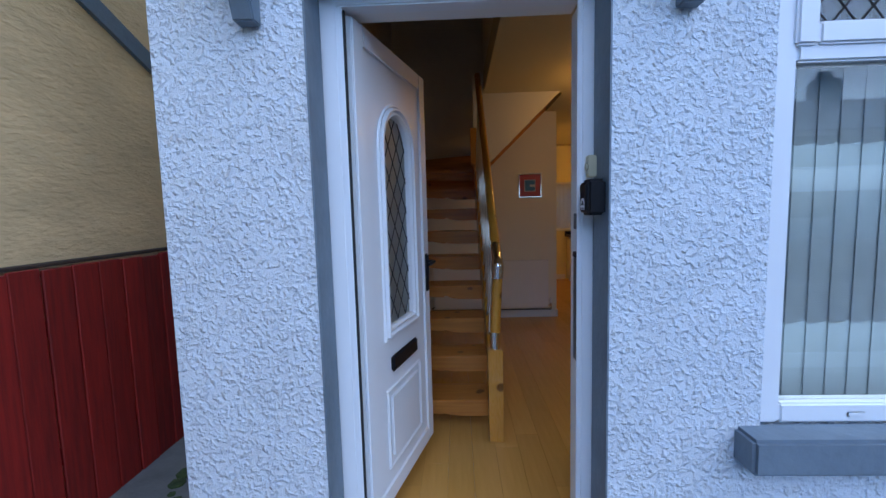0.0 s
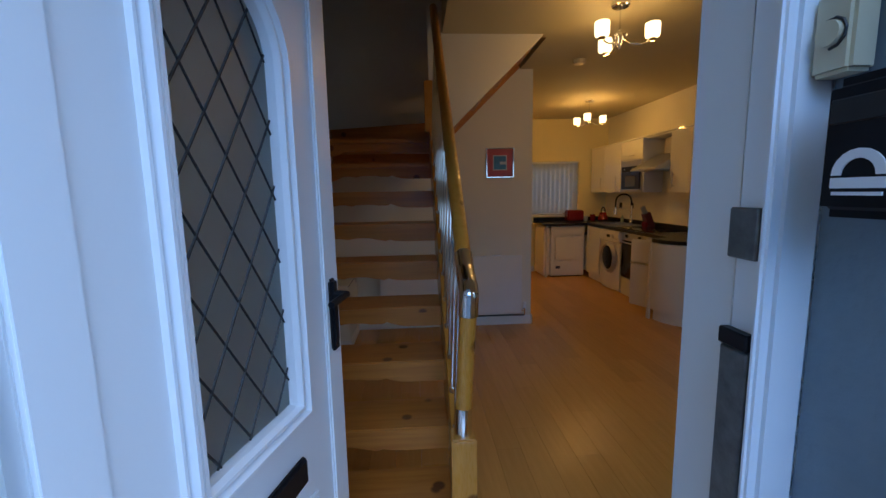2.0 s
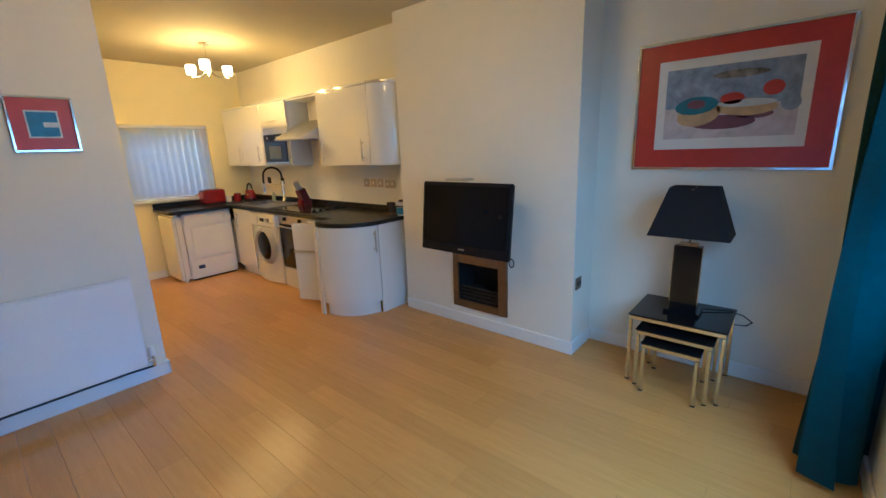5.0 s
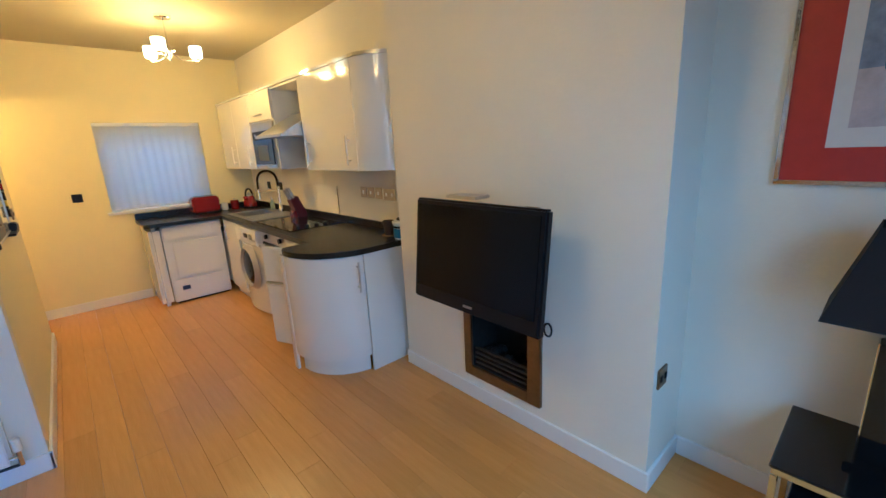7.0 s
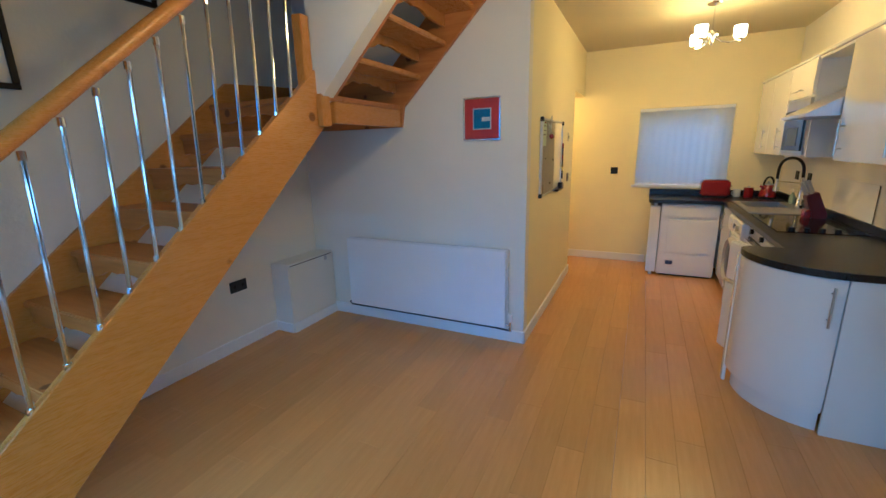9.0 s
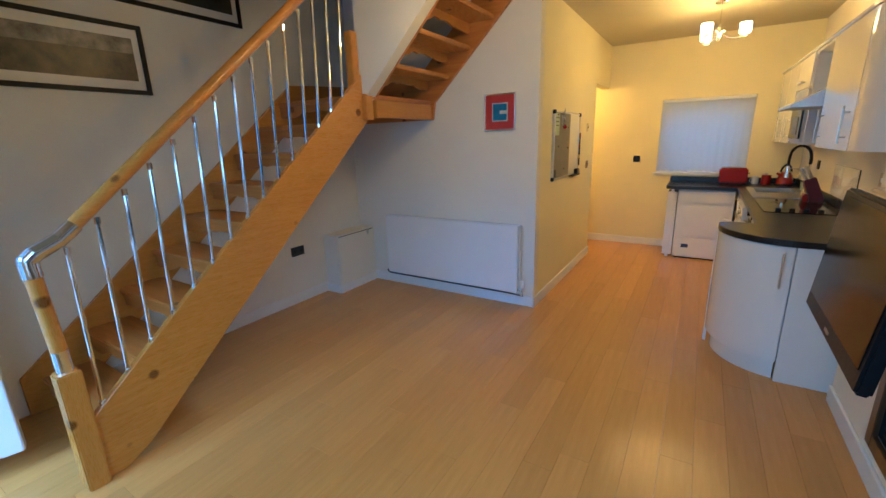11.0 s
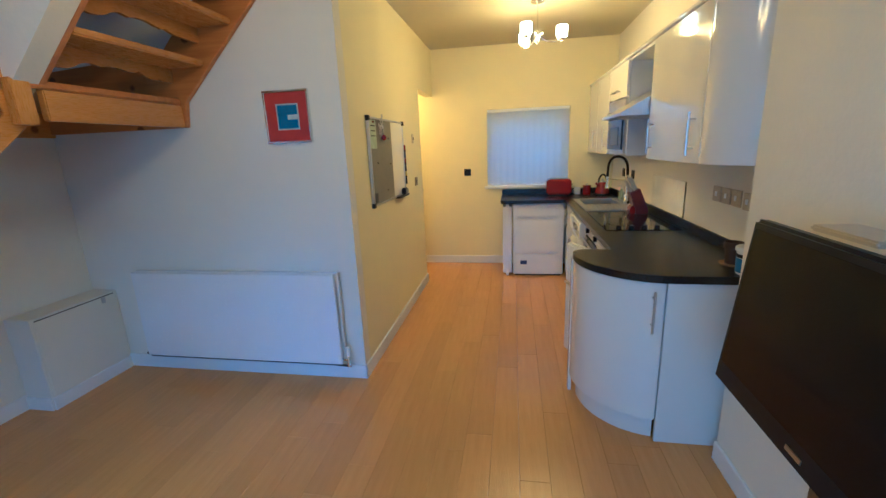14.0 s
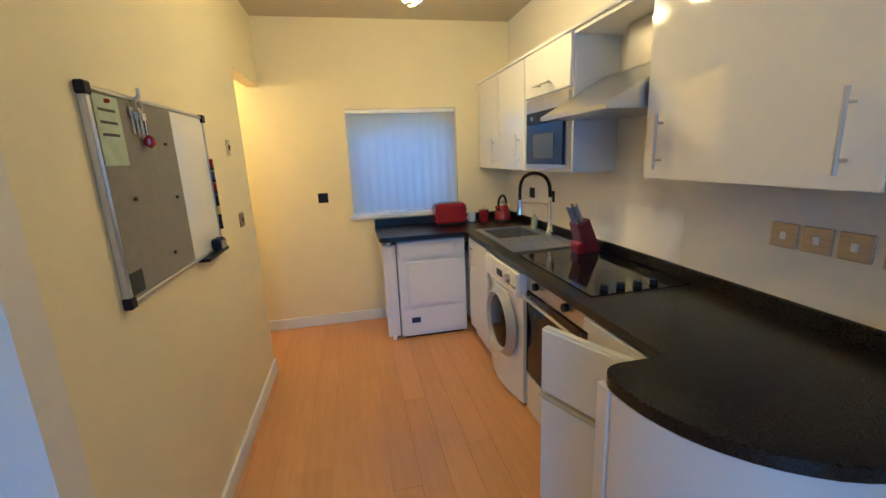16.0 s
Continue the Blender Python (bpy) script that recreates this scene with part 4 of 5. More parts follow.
# ---- ceiling lights ----
def chandelier(x, y, turn, drop, power):
    c = thing("chandelier", (x, y, CEIL), "chrome three-arm ceiling light with lit frosted glass cups", "ceiling light", "ceiling lights")
    Z = CEIL - drop
    part("rose", lathe([(0.060, -0.001), (0.060, -0.022), (0.052, -0.030), (0.008, -0.033)], (x, y, CEIL)), M_CHROME, c)
    part("stem", rods(((x, y, CEIL - 0.03), (x, y, Z + 0.05), 0.006)), M_CHROME, c)
    part("hub", lathe([(0.008, 0.05), (0.026, 0.02), (0.026, -0.01), (0.012, -0.06), (0.004, -0.075)], (x, y, Z)), M_CHROME, c)
    for k in range(3):
        a = radians(turn + 120 * k)
        dx, dy = math.cos(a), math.sin(a)
        arm = [(x + dx * r, y + dy * r, Z + z) for r, z in ((0.02, -0.01), (0.07, -0.05), (0.13, -0.062), (0.195, -0.05))]
        part("arm", tube(arm, 0.005), M_CHROME, c)
        part("crystal", lathe([(0.006, 0.0), (0.010, 0.012), (0.003, 0.035)], (x + dx * 0.04, y + dy * 0.04, Z), 8), M_CHROME, c)
        px, py = x + dx * 0.20, y + dy * 0.20
        part("holder", lathe([(0.012, -0.056), (0.024, -0.046), (0.024, -0.036)], (px, py, Z)), M_CHROME, c)
        cup = part("shade", lathe([(0.028, -0.036), (0.043, -0.028), (0.047, -0.014), (0.048, 0.052), (0.045, 0.058), (0.043, -0.01)], (px, py, Z)), M_CUP, c, "glowing frosted glass cup")
        cup.visible_shadow = False
        lamp = new("bulb", bpy.data.lights.new("bulb", "POINT"))
        lamp.data.energy, lamp.data.color, lamp.data.shadow_soft_size = LAMP * power, LAMP_COLOR, 0.04
        lamp.location = (px - x, py - y, -0.055 - drop)
        lamp.parent = c


M_CUP = glow("lit_frosted_glass", (1.0, 0.74, 0.40), 1.7)
chandelier(1.73, 4.2, -28, 0.22, 0.72)
chandelier(2.76, 7.12, 1, 0.275, 1.3)
# pendant in the lobby, out of sight behind the passage wall
pend = thing("pendant_lamp", (0.95, 8.2, 2.35), "plain lit pendant bulb in the lobby", "ceiling light")
part("rose", lathe([(0.045, -0.001), (0.045, -0.018), (0.008, -0.024)], (0.95, 8.2, 2.35)), M_UPVC, pend)
part("flex", rods(((0.95, 8.2, 2.33), (0.95, 8.2, 2.16), 0.004)), M_UPVC, pend)
globe = part("globe", lathe([(0.012, 0.0), (0.020, -0.02), (0.032, -0.055), (0.026, -0.085), (0.006, -0.097)], (0.95, 8.2, 2.16)), M_CUP, pend, "glowing bulb")
globe.visible_shadow = False
lobby = new("bulb", bpy.data.lights.new("bulb", "POINT"))
lobby.data.energy, lobby.data.color, lobby.data.shadow_soft_size = LAMP * 1.5, LAMP_COLOR, 0.04
lobby.location = (0, 0, -0.25)
lobby.parent = pend
det = thing("smoke_detector", (1.93, 5.40, CEIL), "round off-white smoke detector on the ceiling", "smoke detector")
part("body", lathe([(0.060, 0.0), (0.060, -0.018), (0.050, -0.036), (0.030, -0.040)], (1.93, 5.40, CEIL - 0.001)), M_CREAMP, det)
part("vent_ring", lathe([(0.052, -0.020), (0.054, -0.024), (0.052, -0.028)], (1.93, 5.40, CEIL)), M_BLACKP, det)


# ---- television, fire and sockets on the chimney breast ----
def television():
    tv = thing("television", (3.31, 4.24, 0.74), "black flat-screen television tilted on a wall arm", "television")
    a, b, c = Vector((3.306, 4.662, 1.282)), Vector((3.288, 3.811, 1.282)), Vector((3.229, 3.808, 0.734))
    ex = (b - a).normalized()
    ez = (b - c).normalized()
    ez = (ez - ex * ez.dot(ex)).normalized()
    ey = ez.cross(ex)
    m = Matrix((ex, ey, ez)).transposed().to_4x4()
    m.translation = a
    w, h = 0.851, 0.552
    # local: x along the screen, -y or +y into the wall, z up
    s = 1 if ey.x > 0 else -1

    def add(name, bm, material, parent, label=""):
        bmesh.ops.transform(bm, matrix=m, verts=bm.verts)
        return part(name, bm, material, parent, label)

    def span(y0, y1):
        return (min(s * y0, s * y1), max(s * y0, s * y1))
    y = span(0.0, 0.045)
    case = add("casing", boxes((0, w, *y, -h, 0), bevel=0.010), M_BLACKP, tv)
    y = span(0.045, 0.085)
    add("back_cover", boxes((0.12, w - 0.12, *y, -h + 0.08, -0.08), bevel=0.02), M_BLACKP, tv)
    y = span(-0.004, 0.001)
    add("screen", boxes((0.028, w - 0.028, *y, -h + 0.075, -0.028)), M_SCREEN, tv, "dark glossy screen")
    add("badge", boxes((w / 2 - 0.03, w / 2 + 0.03, *span(-0.003, 0.0), -h + 0.03, -h + 0.042)), M_STEEL, tv, "small silver maker's bar")
    part("arm", tube([(3.36, 4.18, 1.06), (3.45, 4.02, 1.06), (3.53, 4.10, 1.10)], 0.020), M_BLACKP, tv, "black folding wall arm")
    for joint in (((3.46, 4.01, 0.95), (3.46, 4.01, 1.13), 0.026), ((3.375, 4.16, 1.01), (3.375, 4.16, 1.11), 0.024), ((3.50, 4.08, 1.05), (3.50, 4.08, 1.17), 0.022)):
        part("arm_joint", rods(joint), M_BLACKP, tv)
    part("bracket_head", boxes((3.425, 3.500, 3.985, 4.075, 1.015, 1.105), bevel=0.012), M_BLACKP, tv, "chunky black bracket head")
    part("bracket_head", boxes((3.440, 3.510, 4.030, 4.110, 1.120, 1.190), bevel=0.012), M_BLACKP, tv, "chunky black bracket head")
    part("bracket_link", rods(((3.46, 4.055, 1.09), (3.475, 4.070, 1.14), 0.022)), M_BLACKP, tv)
    part("bracket_bolt", rods(((3.455, 3.984, 1.035), (3.455, 3.978, 1.035), 0.008), ((3.455, 3.984, 1.085), (3.455, 3.978, 1.085), 0.008)), M_STEEL, tv, "bright bolt heads")
    plug = thing("mains_plug", (3.52, 4.06, 1.19), "black plug pushed into the bronze wall plate", "plug")
    part("body", boxes((3.490, 3.524, 4.035, 4.090, 1.165, 1.215), bevel=0.008), M_BLACKP, plug)
    part("lead", tube([Vector(p) for p in ((3.505, 4.060, 1.168), (3.500, 4.045, 1.10), (3.490, 4.085, 1.00), (3.500, 4.060, 0.90), (3.505, 4.080, 0.80), (3.500, 4.120, 0.745), (3.505, 4.060, 0.70))], 0.005, 6), M_BLACKP, plug, "hanging black lead")
    part("wall_plate", boxes((3.515, 3.539, 4.06, 4.16, 1.0, 1.17), bevel=0.004), M_BLACKP, tv)
    box = thing("set_top_box", (3.42, 4.34, 1.29), "small silver box lying on top of the television", "receiver")
    part("body", boxes((3.325, 3.435, 4.24, 4.45, 1.288, 1.304), bevel=0.005), M_STEEL, box)
    pts = [Vector(p) for p in ((3.46, 4.01, 0.96), (3.475, 4.035, 0.88), (3.49, 4.04, 0.80), (3.50, 4.01, 0.74), (3.505, 3.98, 0.70), (3.51, 3.97, 0.65))]
    part("cable", tube(pts, 0.005, 6), M_BLACKP, tv, "dangling black cable")
    part("cable", tube([Vector(p) for p in ((3.36, 4.30, 0.78), (3.44, 4.20, 0.74), (3.50, 4.06, 0.755), (3.505, 4.10, 0.79), (3.50, 4.13, 0.76), (3.50, 4.02, 0.70))], 0.005, 6), M_BLACKP, tv)
    loop = [Vector((3.51, 3.95 + 0.022 * math.cos(a_ * 0.6), 0.64 + 0.035 * math.sin(a_ * 0.6))) for a_ in range(12)]
    part("cable_loop", tube(loop, 0.005, 6), M_BLACKP, tv)


def gas_fire():
    f = thing("gas_fire", (3.54, 4.29, 0.16), "hole-in-the-wall gas fire with brushed bronze frame", "fireplace")
    for piece in ((3.522, 3.543, 4.0, 4.085, 0.160, 0.84), (3.522, 3.543, 4.495, 4.555, 0.160, 0.84), (3.522, 3.543, 4.085, 4.495, 0.160, 0.225), (3.522, 3.543, 4.085, 4.495, 0.565, 0.84)):
        part("surround_panel", boxes(piece, bevel=0.003), M_BRONZE, f, "brushed bronze frame panel")
    part("firebox", boxes((3.77, 3.79, 4.075, 4.51, 0.22, 0.60), (3.545, 3.77, 4.072, 4.078, 0.22, 0.60), (3.545, 3.77, 4.507, 4.513, 0.22, 0.60), (3.55, 3.77, 4.08, 4.505, 0.217, 0.223), (3.55, 3.77, 4.08, 4.505, 0.592, 0.598)), M_SOOT, f, "sooty black firebox")
    for k in range(4):
        part("grate_bar", boxes((3.555, 3.575, 4.09, 4.495, 0.235 + 0.032 * k, 0.250 + 0.032 * k), bevel=0.003, seg=1), M_IRON, f, "dark iron bar")
    for bm in coals():
        part("coal", bm, M_SOOT, f)


def coals():
    rnd = random.Random(5)
    for k in range(26):
        bm = bmesh.new()
        m = Matrix.Translation((rnd.uniform(3.60, 3.74), rnd.uniform(4.11, 4.48), rnd.uniform(0.24, 0.33))) @ Euler((rnd.random() * 3, rnd.random() * 3, 0)).to_matrix().to_4x4()
        bmesh.ops.create_icosphere(bm, subdivisions=1, radius=rnd.uniform(0.022, 0.036), matrix=m)
        yield bm


M_SOOT = mat("soot_black", (0.012, 0.011, 0.010), 0.9, var=0.3, scale=20)
television(), gas_fire()


def plate(name, centre, axis, w, h, material, label, category, rockers=1, sign=1, proud=0.010):
    """A wall plate on the plane through centre, with rockers or sockets; axis: the wall's normal."""
    p = thing(name, centre, label, category)
    x, y, z = centre

    def slab(u0, u1, v0, v1, d0, d1):
        d0, d1 = sorted((sign * d0, sign * d1))
        return (x + d0, x + d1, y + u0, y + u1, z + v0, z + v1) if axis == "x" else (x + u0, x + u1, y + d0, y + d1, z + v0, z + v1)
    part("face", boxes(slab(-w / 2, w / 2, -h / 2, h / 2, 0.0005, proud), bevel=0.002, seg=1), material, p)
    for k in range(rockers):
        c = (k + 0.5) / rockers * w - w / 2
        part("rocker", boxes(slab(c - 0.010, c + 0.010, -0.014, 0.014, proud, proud + 0.005), bevel=0.002, seg=1), M_UPVC if material in (M_UPVC, M_PLATE) else M_BLACKP, p)
    return p


plate("double_socket", (3.62, 3.455, 0.54), "y", 0.09, 0.09, M_BRONZE, "bronze socket plate on the chimney breast side", "socket", 2, -1)
plate("double_socket", (-0.53, 4.78, 0.52), "x", 0.15, 0.09, M_IRON, "dark metal double socket under the stairs", "socket", 2)
plate("light_switch", (1.98, 8.62, 1.205), "y", 0.085, 0.085, M_BLACKP, "black nickel light switch on the yellow wall", "switch", 1, -1)
plate("light_switch", (1.558, 7.49, 1.20), "x", 0.085, 0.085, M_BRONZE, "bronze light switch on the passage wall", "switch", 1)
plate("call_point", (1.558, 7.43, 1.63), "x", 0.05, 0.09, M_CREAMP, "small cream hook plate on the passage wall", "hook", 1)
for y in (5.91, 5.80, 5.69):
    plate("switch_plate", (3.75, y, 1.205), "x", 0.092, 0.088, M_PLATE, "brushed nickel appliance switch above the worktop", "switch", 1, -1)
plate("double_socket", (3.75, 5.54, 1.20), "x", 0.15, 0.088, M_PLATE, "brushed nickel double socket above the worktop", "socket", 2, -1)
plate("fused_switch", (3.75, 8.06, 1.19), "x", 0.085, 0.085, M_BLACKP, "black switch plate behind the tap", "switch", 1, -1)
plate("fused_switch", (3.75, 7.70, 1.19), "x", 0.085, 0.085, M_BLACKP, "black switch plate behind the tap", "switch", 1, -1)
plate("aerial_plate", (3.54, 4.23, 1.19), "x", 0.085, 0.085, M_BRONZE, "bronze aerial plate behind the television", "socket", 1, -1)
plate("aerial_plate", (3.54, 4.06, 1.20), "x", 0.085, 0.085, M_BRONZE, "bronze aerial plate behind the television", "socket", 1, -1)

M_THIN = glass("clear_splash_glass", (0.985, 0.99, 0.985), 0.0)
M_THIN.node_tree.nodes["Principled BSDF"].inputs["IOR"].default_value = 1.12
splash = thing("glass_splashback", (3.745, 6.69, 0.98), "clear glass splashback behind the hob", "splashback")
pane_ob = part("sheet", boxes((3.7405, 3.7465, 6.37, 7.07, 0.977, 1.235), bevel=0.001, seg=1), M_THIN, splash, "clear glass sheet")
pane_ob.visible_shadow = False
part("edge_strip", boxes((3.739, 3.748, 6.365, 6.369, 0.977, 1.235)), M_THIN, splash, "bright polished edge")


# ---- whiteboard ----
def whiteboard():
    w = thing("whiteboard", (1.56, 6.57, 1.13), "half grey, half white framed memo board with keys and pens", "whiteboard")
    x, y0, y1, z0, z1 = 1.5585, 6.085, 7.02, 1.130, 1.765
    ym = lerp(y0, y1, 0.60)
    part("pin_board", boxes((x, x + 0.012, y0 + 0.012, ym, z0 + 0.012, z1 - 0.012)), M_FELT, w, "grey felt half")
    part("white_panel", boxes((x, x + 0.012, ym, y1 - 0.012, z0 + 0.012, z1 - 0.012)), M_GLOSSW, w, "glossy white half")
    part("rim", boxes((x, x + 0.018, y0, y1, z0, z0 + 0.014), (x, x + 0.018, y0, y1, z1 - 0.014, z1), (x, x + 0.022, y0, y0 + 0.022, z0, z1), (x, x + 0.018, y1 - 0.014, y1, z0, z1), bevel=0.003, seg=1), M_STEEL, w, "aluminium rim")
    for cy in (y0 + 0.012, y1 - 0.010):
        for cz in (z0 + 0.012, z1 - 0.012):
            part("corner_cap", boxes((x, x + 0.026, cy - 0.018, cy + 0.018, cz - 0.018, cz + 0.018), bevel=0.004, seg=1), M_BLACKP, w)
    part("pen_tray", boxes((x, x + 0.05, 6.70, 7.0, z0 - 0.012, z0 + 0.004), bevel=0.003), M_BLACKP, w)
    e = thing("board_eraser", (1.59, 6.90, z0), "black board eraser on the pen tray", "eraser")
    part("body", boxes((x + 0.014, x + 0.052, 6.86, 6.95, z0 + 0.005, z0 + 0.06), bevel=0.006), M_BLACKP, e)
    part("felt", boxes((x + 0.053, x + 0.058, 6.87, 6.94, z0 + 0.012, z0 + 0.05)), M_FELT, e)
    for k, col in enumerate((M_RED, M_NAVY, M_RED, M_BLACKP, M_YELLOW, M_BLACKP)):
        z = z1 - 0.20 - 0.058 * k
        p = thing("marker_pen", (1.58, y1 + 0.006, z), "coloured marker pen clipped to the board rim", "pen", "marker pens")
        part("barrel", rods(((x + 0.024, y1 - 0.004, z), (x + 0.024, y1 - 0.004, z - 0.040), 0.008)), col, p)
        part("cap", rods(((x + 0.024, y1 - 0.004, z - 0.040), (x + 0.024, y1 - 0.004, z - 0.056), 0.009)), M_BLACKP, p)
    n = thing("pinned_leaflet", (1.58, 6.16, 1.6), "pale green leaflet pinned to the board", "leaflet")
    part("sheet", boxes((x + 0.0125, x + 0.015, 6.125, 6.26, 1.545, 1.745), bevel=0.001, seg=1), M_LEAF, n)
    part("pin", rods(((x + 0.014, 6.19, 1.73), (x + 0.026, 6.19, 1.73), 0.006)), M_RED, n)
    for k in range(3):
        part("text_bar", boxes((x + 0.0152, x + 0.0158, 6.145, 6.235, 1.70 - 0.035 * k, 1.708 - 0.035 * k)), M_IRON, n)
    kk = thing("key_ring", (1.59, 6.35, 1.7), "bunch of keys and a red fob hung on the board", "keys")
    part("hook", tube([(x + 0.013, 6.36, 1.75), (x + 0.035, 6.36, 1.765), (x + 0.035, 6.36, 1.79)], 0.006), M_STEEL, kk)
    ring = [(x + 0.030, 6.36 + 0.022 * math.cos(a * 0.7), 1.735 + 0.022 * math.sin(a * 0.7)) for a in range(10)]
    part("ring", tube(ring, 0.002, 6), M_STEEL, kk)
    for k in range(4):
        yy, zz = 6.325 + 0.02 * k, 1.715 - 0.012 * (k % 2)
        part("key", boxes((x + 0.018 + 0.003 * k, x + 0.0205 + 0.003 * k, yy - 0.004, yy + 0.004, zz - 0.07, zz), (x + 0.018 + 0.003 * k, x + 0.0205 + 0.003 * k, yy - 0.012, yy + 0.012, zz - 0.012, zz + 0.014), bevel=0.001, seg=1), M_STEEL, kk)
    part("fob", lathe([(0.002, 0), (0.018, 0.012), (0.018, 0.03), (0.004, 0.045)], (x + 0.032, 6.385, 1.60), 12), M_RED, kk)
    part("fob_strap", boxes((x + 0.026, x + 0.029, 6.38, 6.392, 1.64, 1.72)), M_IRON, kk)
    for cy, cz in ((6.25, 1.44), (6.57, 1.42), (6.55, 1.62), (6.46, 1.22)):
        pin = solo("drawing_pin", rods(((x + 0.012, cy, cz), (x + 0.020, cy, cz), 0.006)), M_IRON, "dark drawing pin in the felt", "pin", "drawing pins")
    solo("pinned_card", boxes((x + 0.0125, x + 0.0155, 6.115, 6.20, 1.155, 1.225), bevel=0.001, seg=1), M_IRON, "small dark card tucked in the board's corner", "card")


M_FELT = mat("grey_felt", (0.26, 0.25, 0.22), 0.95, var=0.05, scale=30, bump=0.2, bump_scale=300)
M_YELLOW = mat("yellow_plastic", (0.7, 0.5, 0.05), 0.4)
M_LEAF = mat("pale_green_paper", (0.50, 0.60, 0.42), 0.6, var=0.12, scale=14)
whiteboard()


# ---- pictures ----
def picture(name, place, axis, sign, w, h, rim, layers, label, frame_material):
    """A framed picture flat on a wall. layers: (u0, u1, v0, v1, material, name), parts of the face from 0 to 1."""
    p = thing(name, place, label, "picture", "framed pictures")
    x, y, z = place

    def slab(u0, u1, v0, v1, d0, d1):
        d0, d1 = sorted((sign * d0, sign * d1))
        return (x + d0, x + d1, y + u0, y + u1, z + v0, z + v1) if axis == "x" else (x + u0, x + u1, y + d0, y + d1, z + v0, z + v1)
    part("frame", boxes(slab(-w / 2, w / 2, -h / 2, -h / 2 + rim, 0.001, 0.022), slab(-w / 2, w / 2, h / 2 - rim, h / 2, 0.001, 0.022), slab(-w / 2, -w / 2 + rim, -h / 2 + rim, h / 2 - rim, 0.001, 0.022), slab(w / 2 - rim, w / 2, -h / 2 + rim, h / 2 - rim, 0.001, 0.022), bevel=0.003, seg=1), frame_material, p)
    W, H = w - 2 * rim, h - 2 * rim
    for k, (u0, u1, v0, v1, material, nm) in enumerate(layers):
        part(nm, boxes(slab(-W / 2 + u0 * W, -W / 2 + u1 * W, -H / 2 + v0 * H, -H / 2 + v1 * H, 0.002, 0.008 + 0.0012 * k)), material, p)
    return p, slab, W, H


def blob(slab, cu, cv, ru, rv, d, skew=0.0, n=18, cut=None):
    """A flat patch of paint on a picture's face."""
    pts = []
    for i in range(n):
        a = 2 * math.pi * i / n
        u, v = math.cos(a) * ru, math.sin(a) * rv
        if cut is not None:
            v = min(v, cut * rv)
        pts.append((cu + u + skew * v, cv + v))
    s = [slab(u, u + 1e-4, v, v + 1e-4, d, d + 0.0008) for u, v in pts]
    bm = bmesh.new()
    face = [bm.verts.new((q[0], q[2], q[4])) for q in s]
    top = [bm.verts.new((q[1], q[2], q[4])) for q in s]
    bm.faces.new(face), bm.faces.new(top[::-1])
    for i in range(n):
        bm.faces.new((face[i], top[i], top[(i + 1) % n], face[(i + 1) % n]))
    bmesh.ops.recalc_face_normals(bm, faces=bm.faces[:])
    return bm


def paint(name, c, v=0.15):
    return mat(name, c, 0.35, var=v, scale=14)


P_RED, P_MAT = paint("red_mount", (0.45, 0.036, 0.025), 0.08), paint("white_mount", (0.72, 0.70, 0.66), 0.03)
P_SKY, P_SAND = paint("blue_grey_wash", (0.30, 0.37, 0.50), 0.25), paint("mauve_sand", (0.60, 0.53, 0.54), 0.15)
P_TEAL, P_HULL, P_PURP = paint("teal_paint", (0.03, 0.18, 0.26)), paint("ochre_hull", (0.52, 0.36, 0.18)), paint("dark_mauve", (0.16, 0.06, 0.09))
P_BLUE, P_WHITE, P_DARK = paint("bright_blue_paint", (0.03, 0.20, 0.42), 0.2), paint("white_paint_patch", (0.62, 0.66, 0.68)), paint("dark_print", (0.03, 0.035, 0.03), 0.5)
P_OLIVE = paint("brown_moor", (0.10, 0.075, 0.05), 0.5)
P_MIST = paint("pale_mist", (0.30, 0.27, 0.24), 0.4)

pic, slab, W, H = picture("boat_picture", (3.89, 2.695, 1.74), "x", -1, 1.03, 0.79, 0.018, [(0, 1, 0, 1, P_RED, "red_mount"), (0.115, 0.885, 0.15, 0.865, P_MAT, "white_mount"), (0.165, 0.835, 0.235, 0.79, P_SAND, "sand"), (0.165, 0.835, 0.48, 0.79, P_SKY, "sky")], "large red-mounted print of two beached boats", M_CHROME)


def dab(nm, u, v, ru, rv, material, lift, skew=0.0, cut=None):
    part(nm, blob(slab, (u - 0.5) * W, (v - 0.5) * H, ru * W, rv * H, 0.0118 + lift * 0.0009, skew, cut=cut), material, pic)


dab("boat_shadow", 0.52, 0.355, 0.17, 0.055, P_PURP, 1)
dab("boat_hull", 0.645, 0.425, 0.115, 0.095, P_HULL, 2, -0.35)
dab("boat_deck", 0.66, 0.495, 0.115, 0.07, P_TEAL, 3, -0.3)
dab("boat_well", 0.66, 0.505, 0.05, 0.035, P_PURP, 4)
dab("boat_hull", 0.405, 0.46, 0.15, 0.065, P_HULL, 2, 0.3)
dab("boat_rim", 0.405, 0.49, 0.145, 0.028, P_WHITE, 3, 0.3)
dab("boat_sail", 0.475, 0.53, 0.06, 0.045, P_RED, 3)
dab("buoy", 0.285, 0.585, 0.05, 0.055, P_RED, 3)
dab("far_rock", 0.20, 0.47, 0.045, 0.06, P_SKY, 3)
dab("boat_shade", 0.36, 0.405, 0.09, 0.035, P_PURP, 1)
dab("cloud", 0.45, 0.71, 0.14, 0.03, P_MIST, 2)
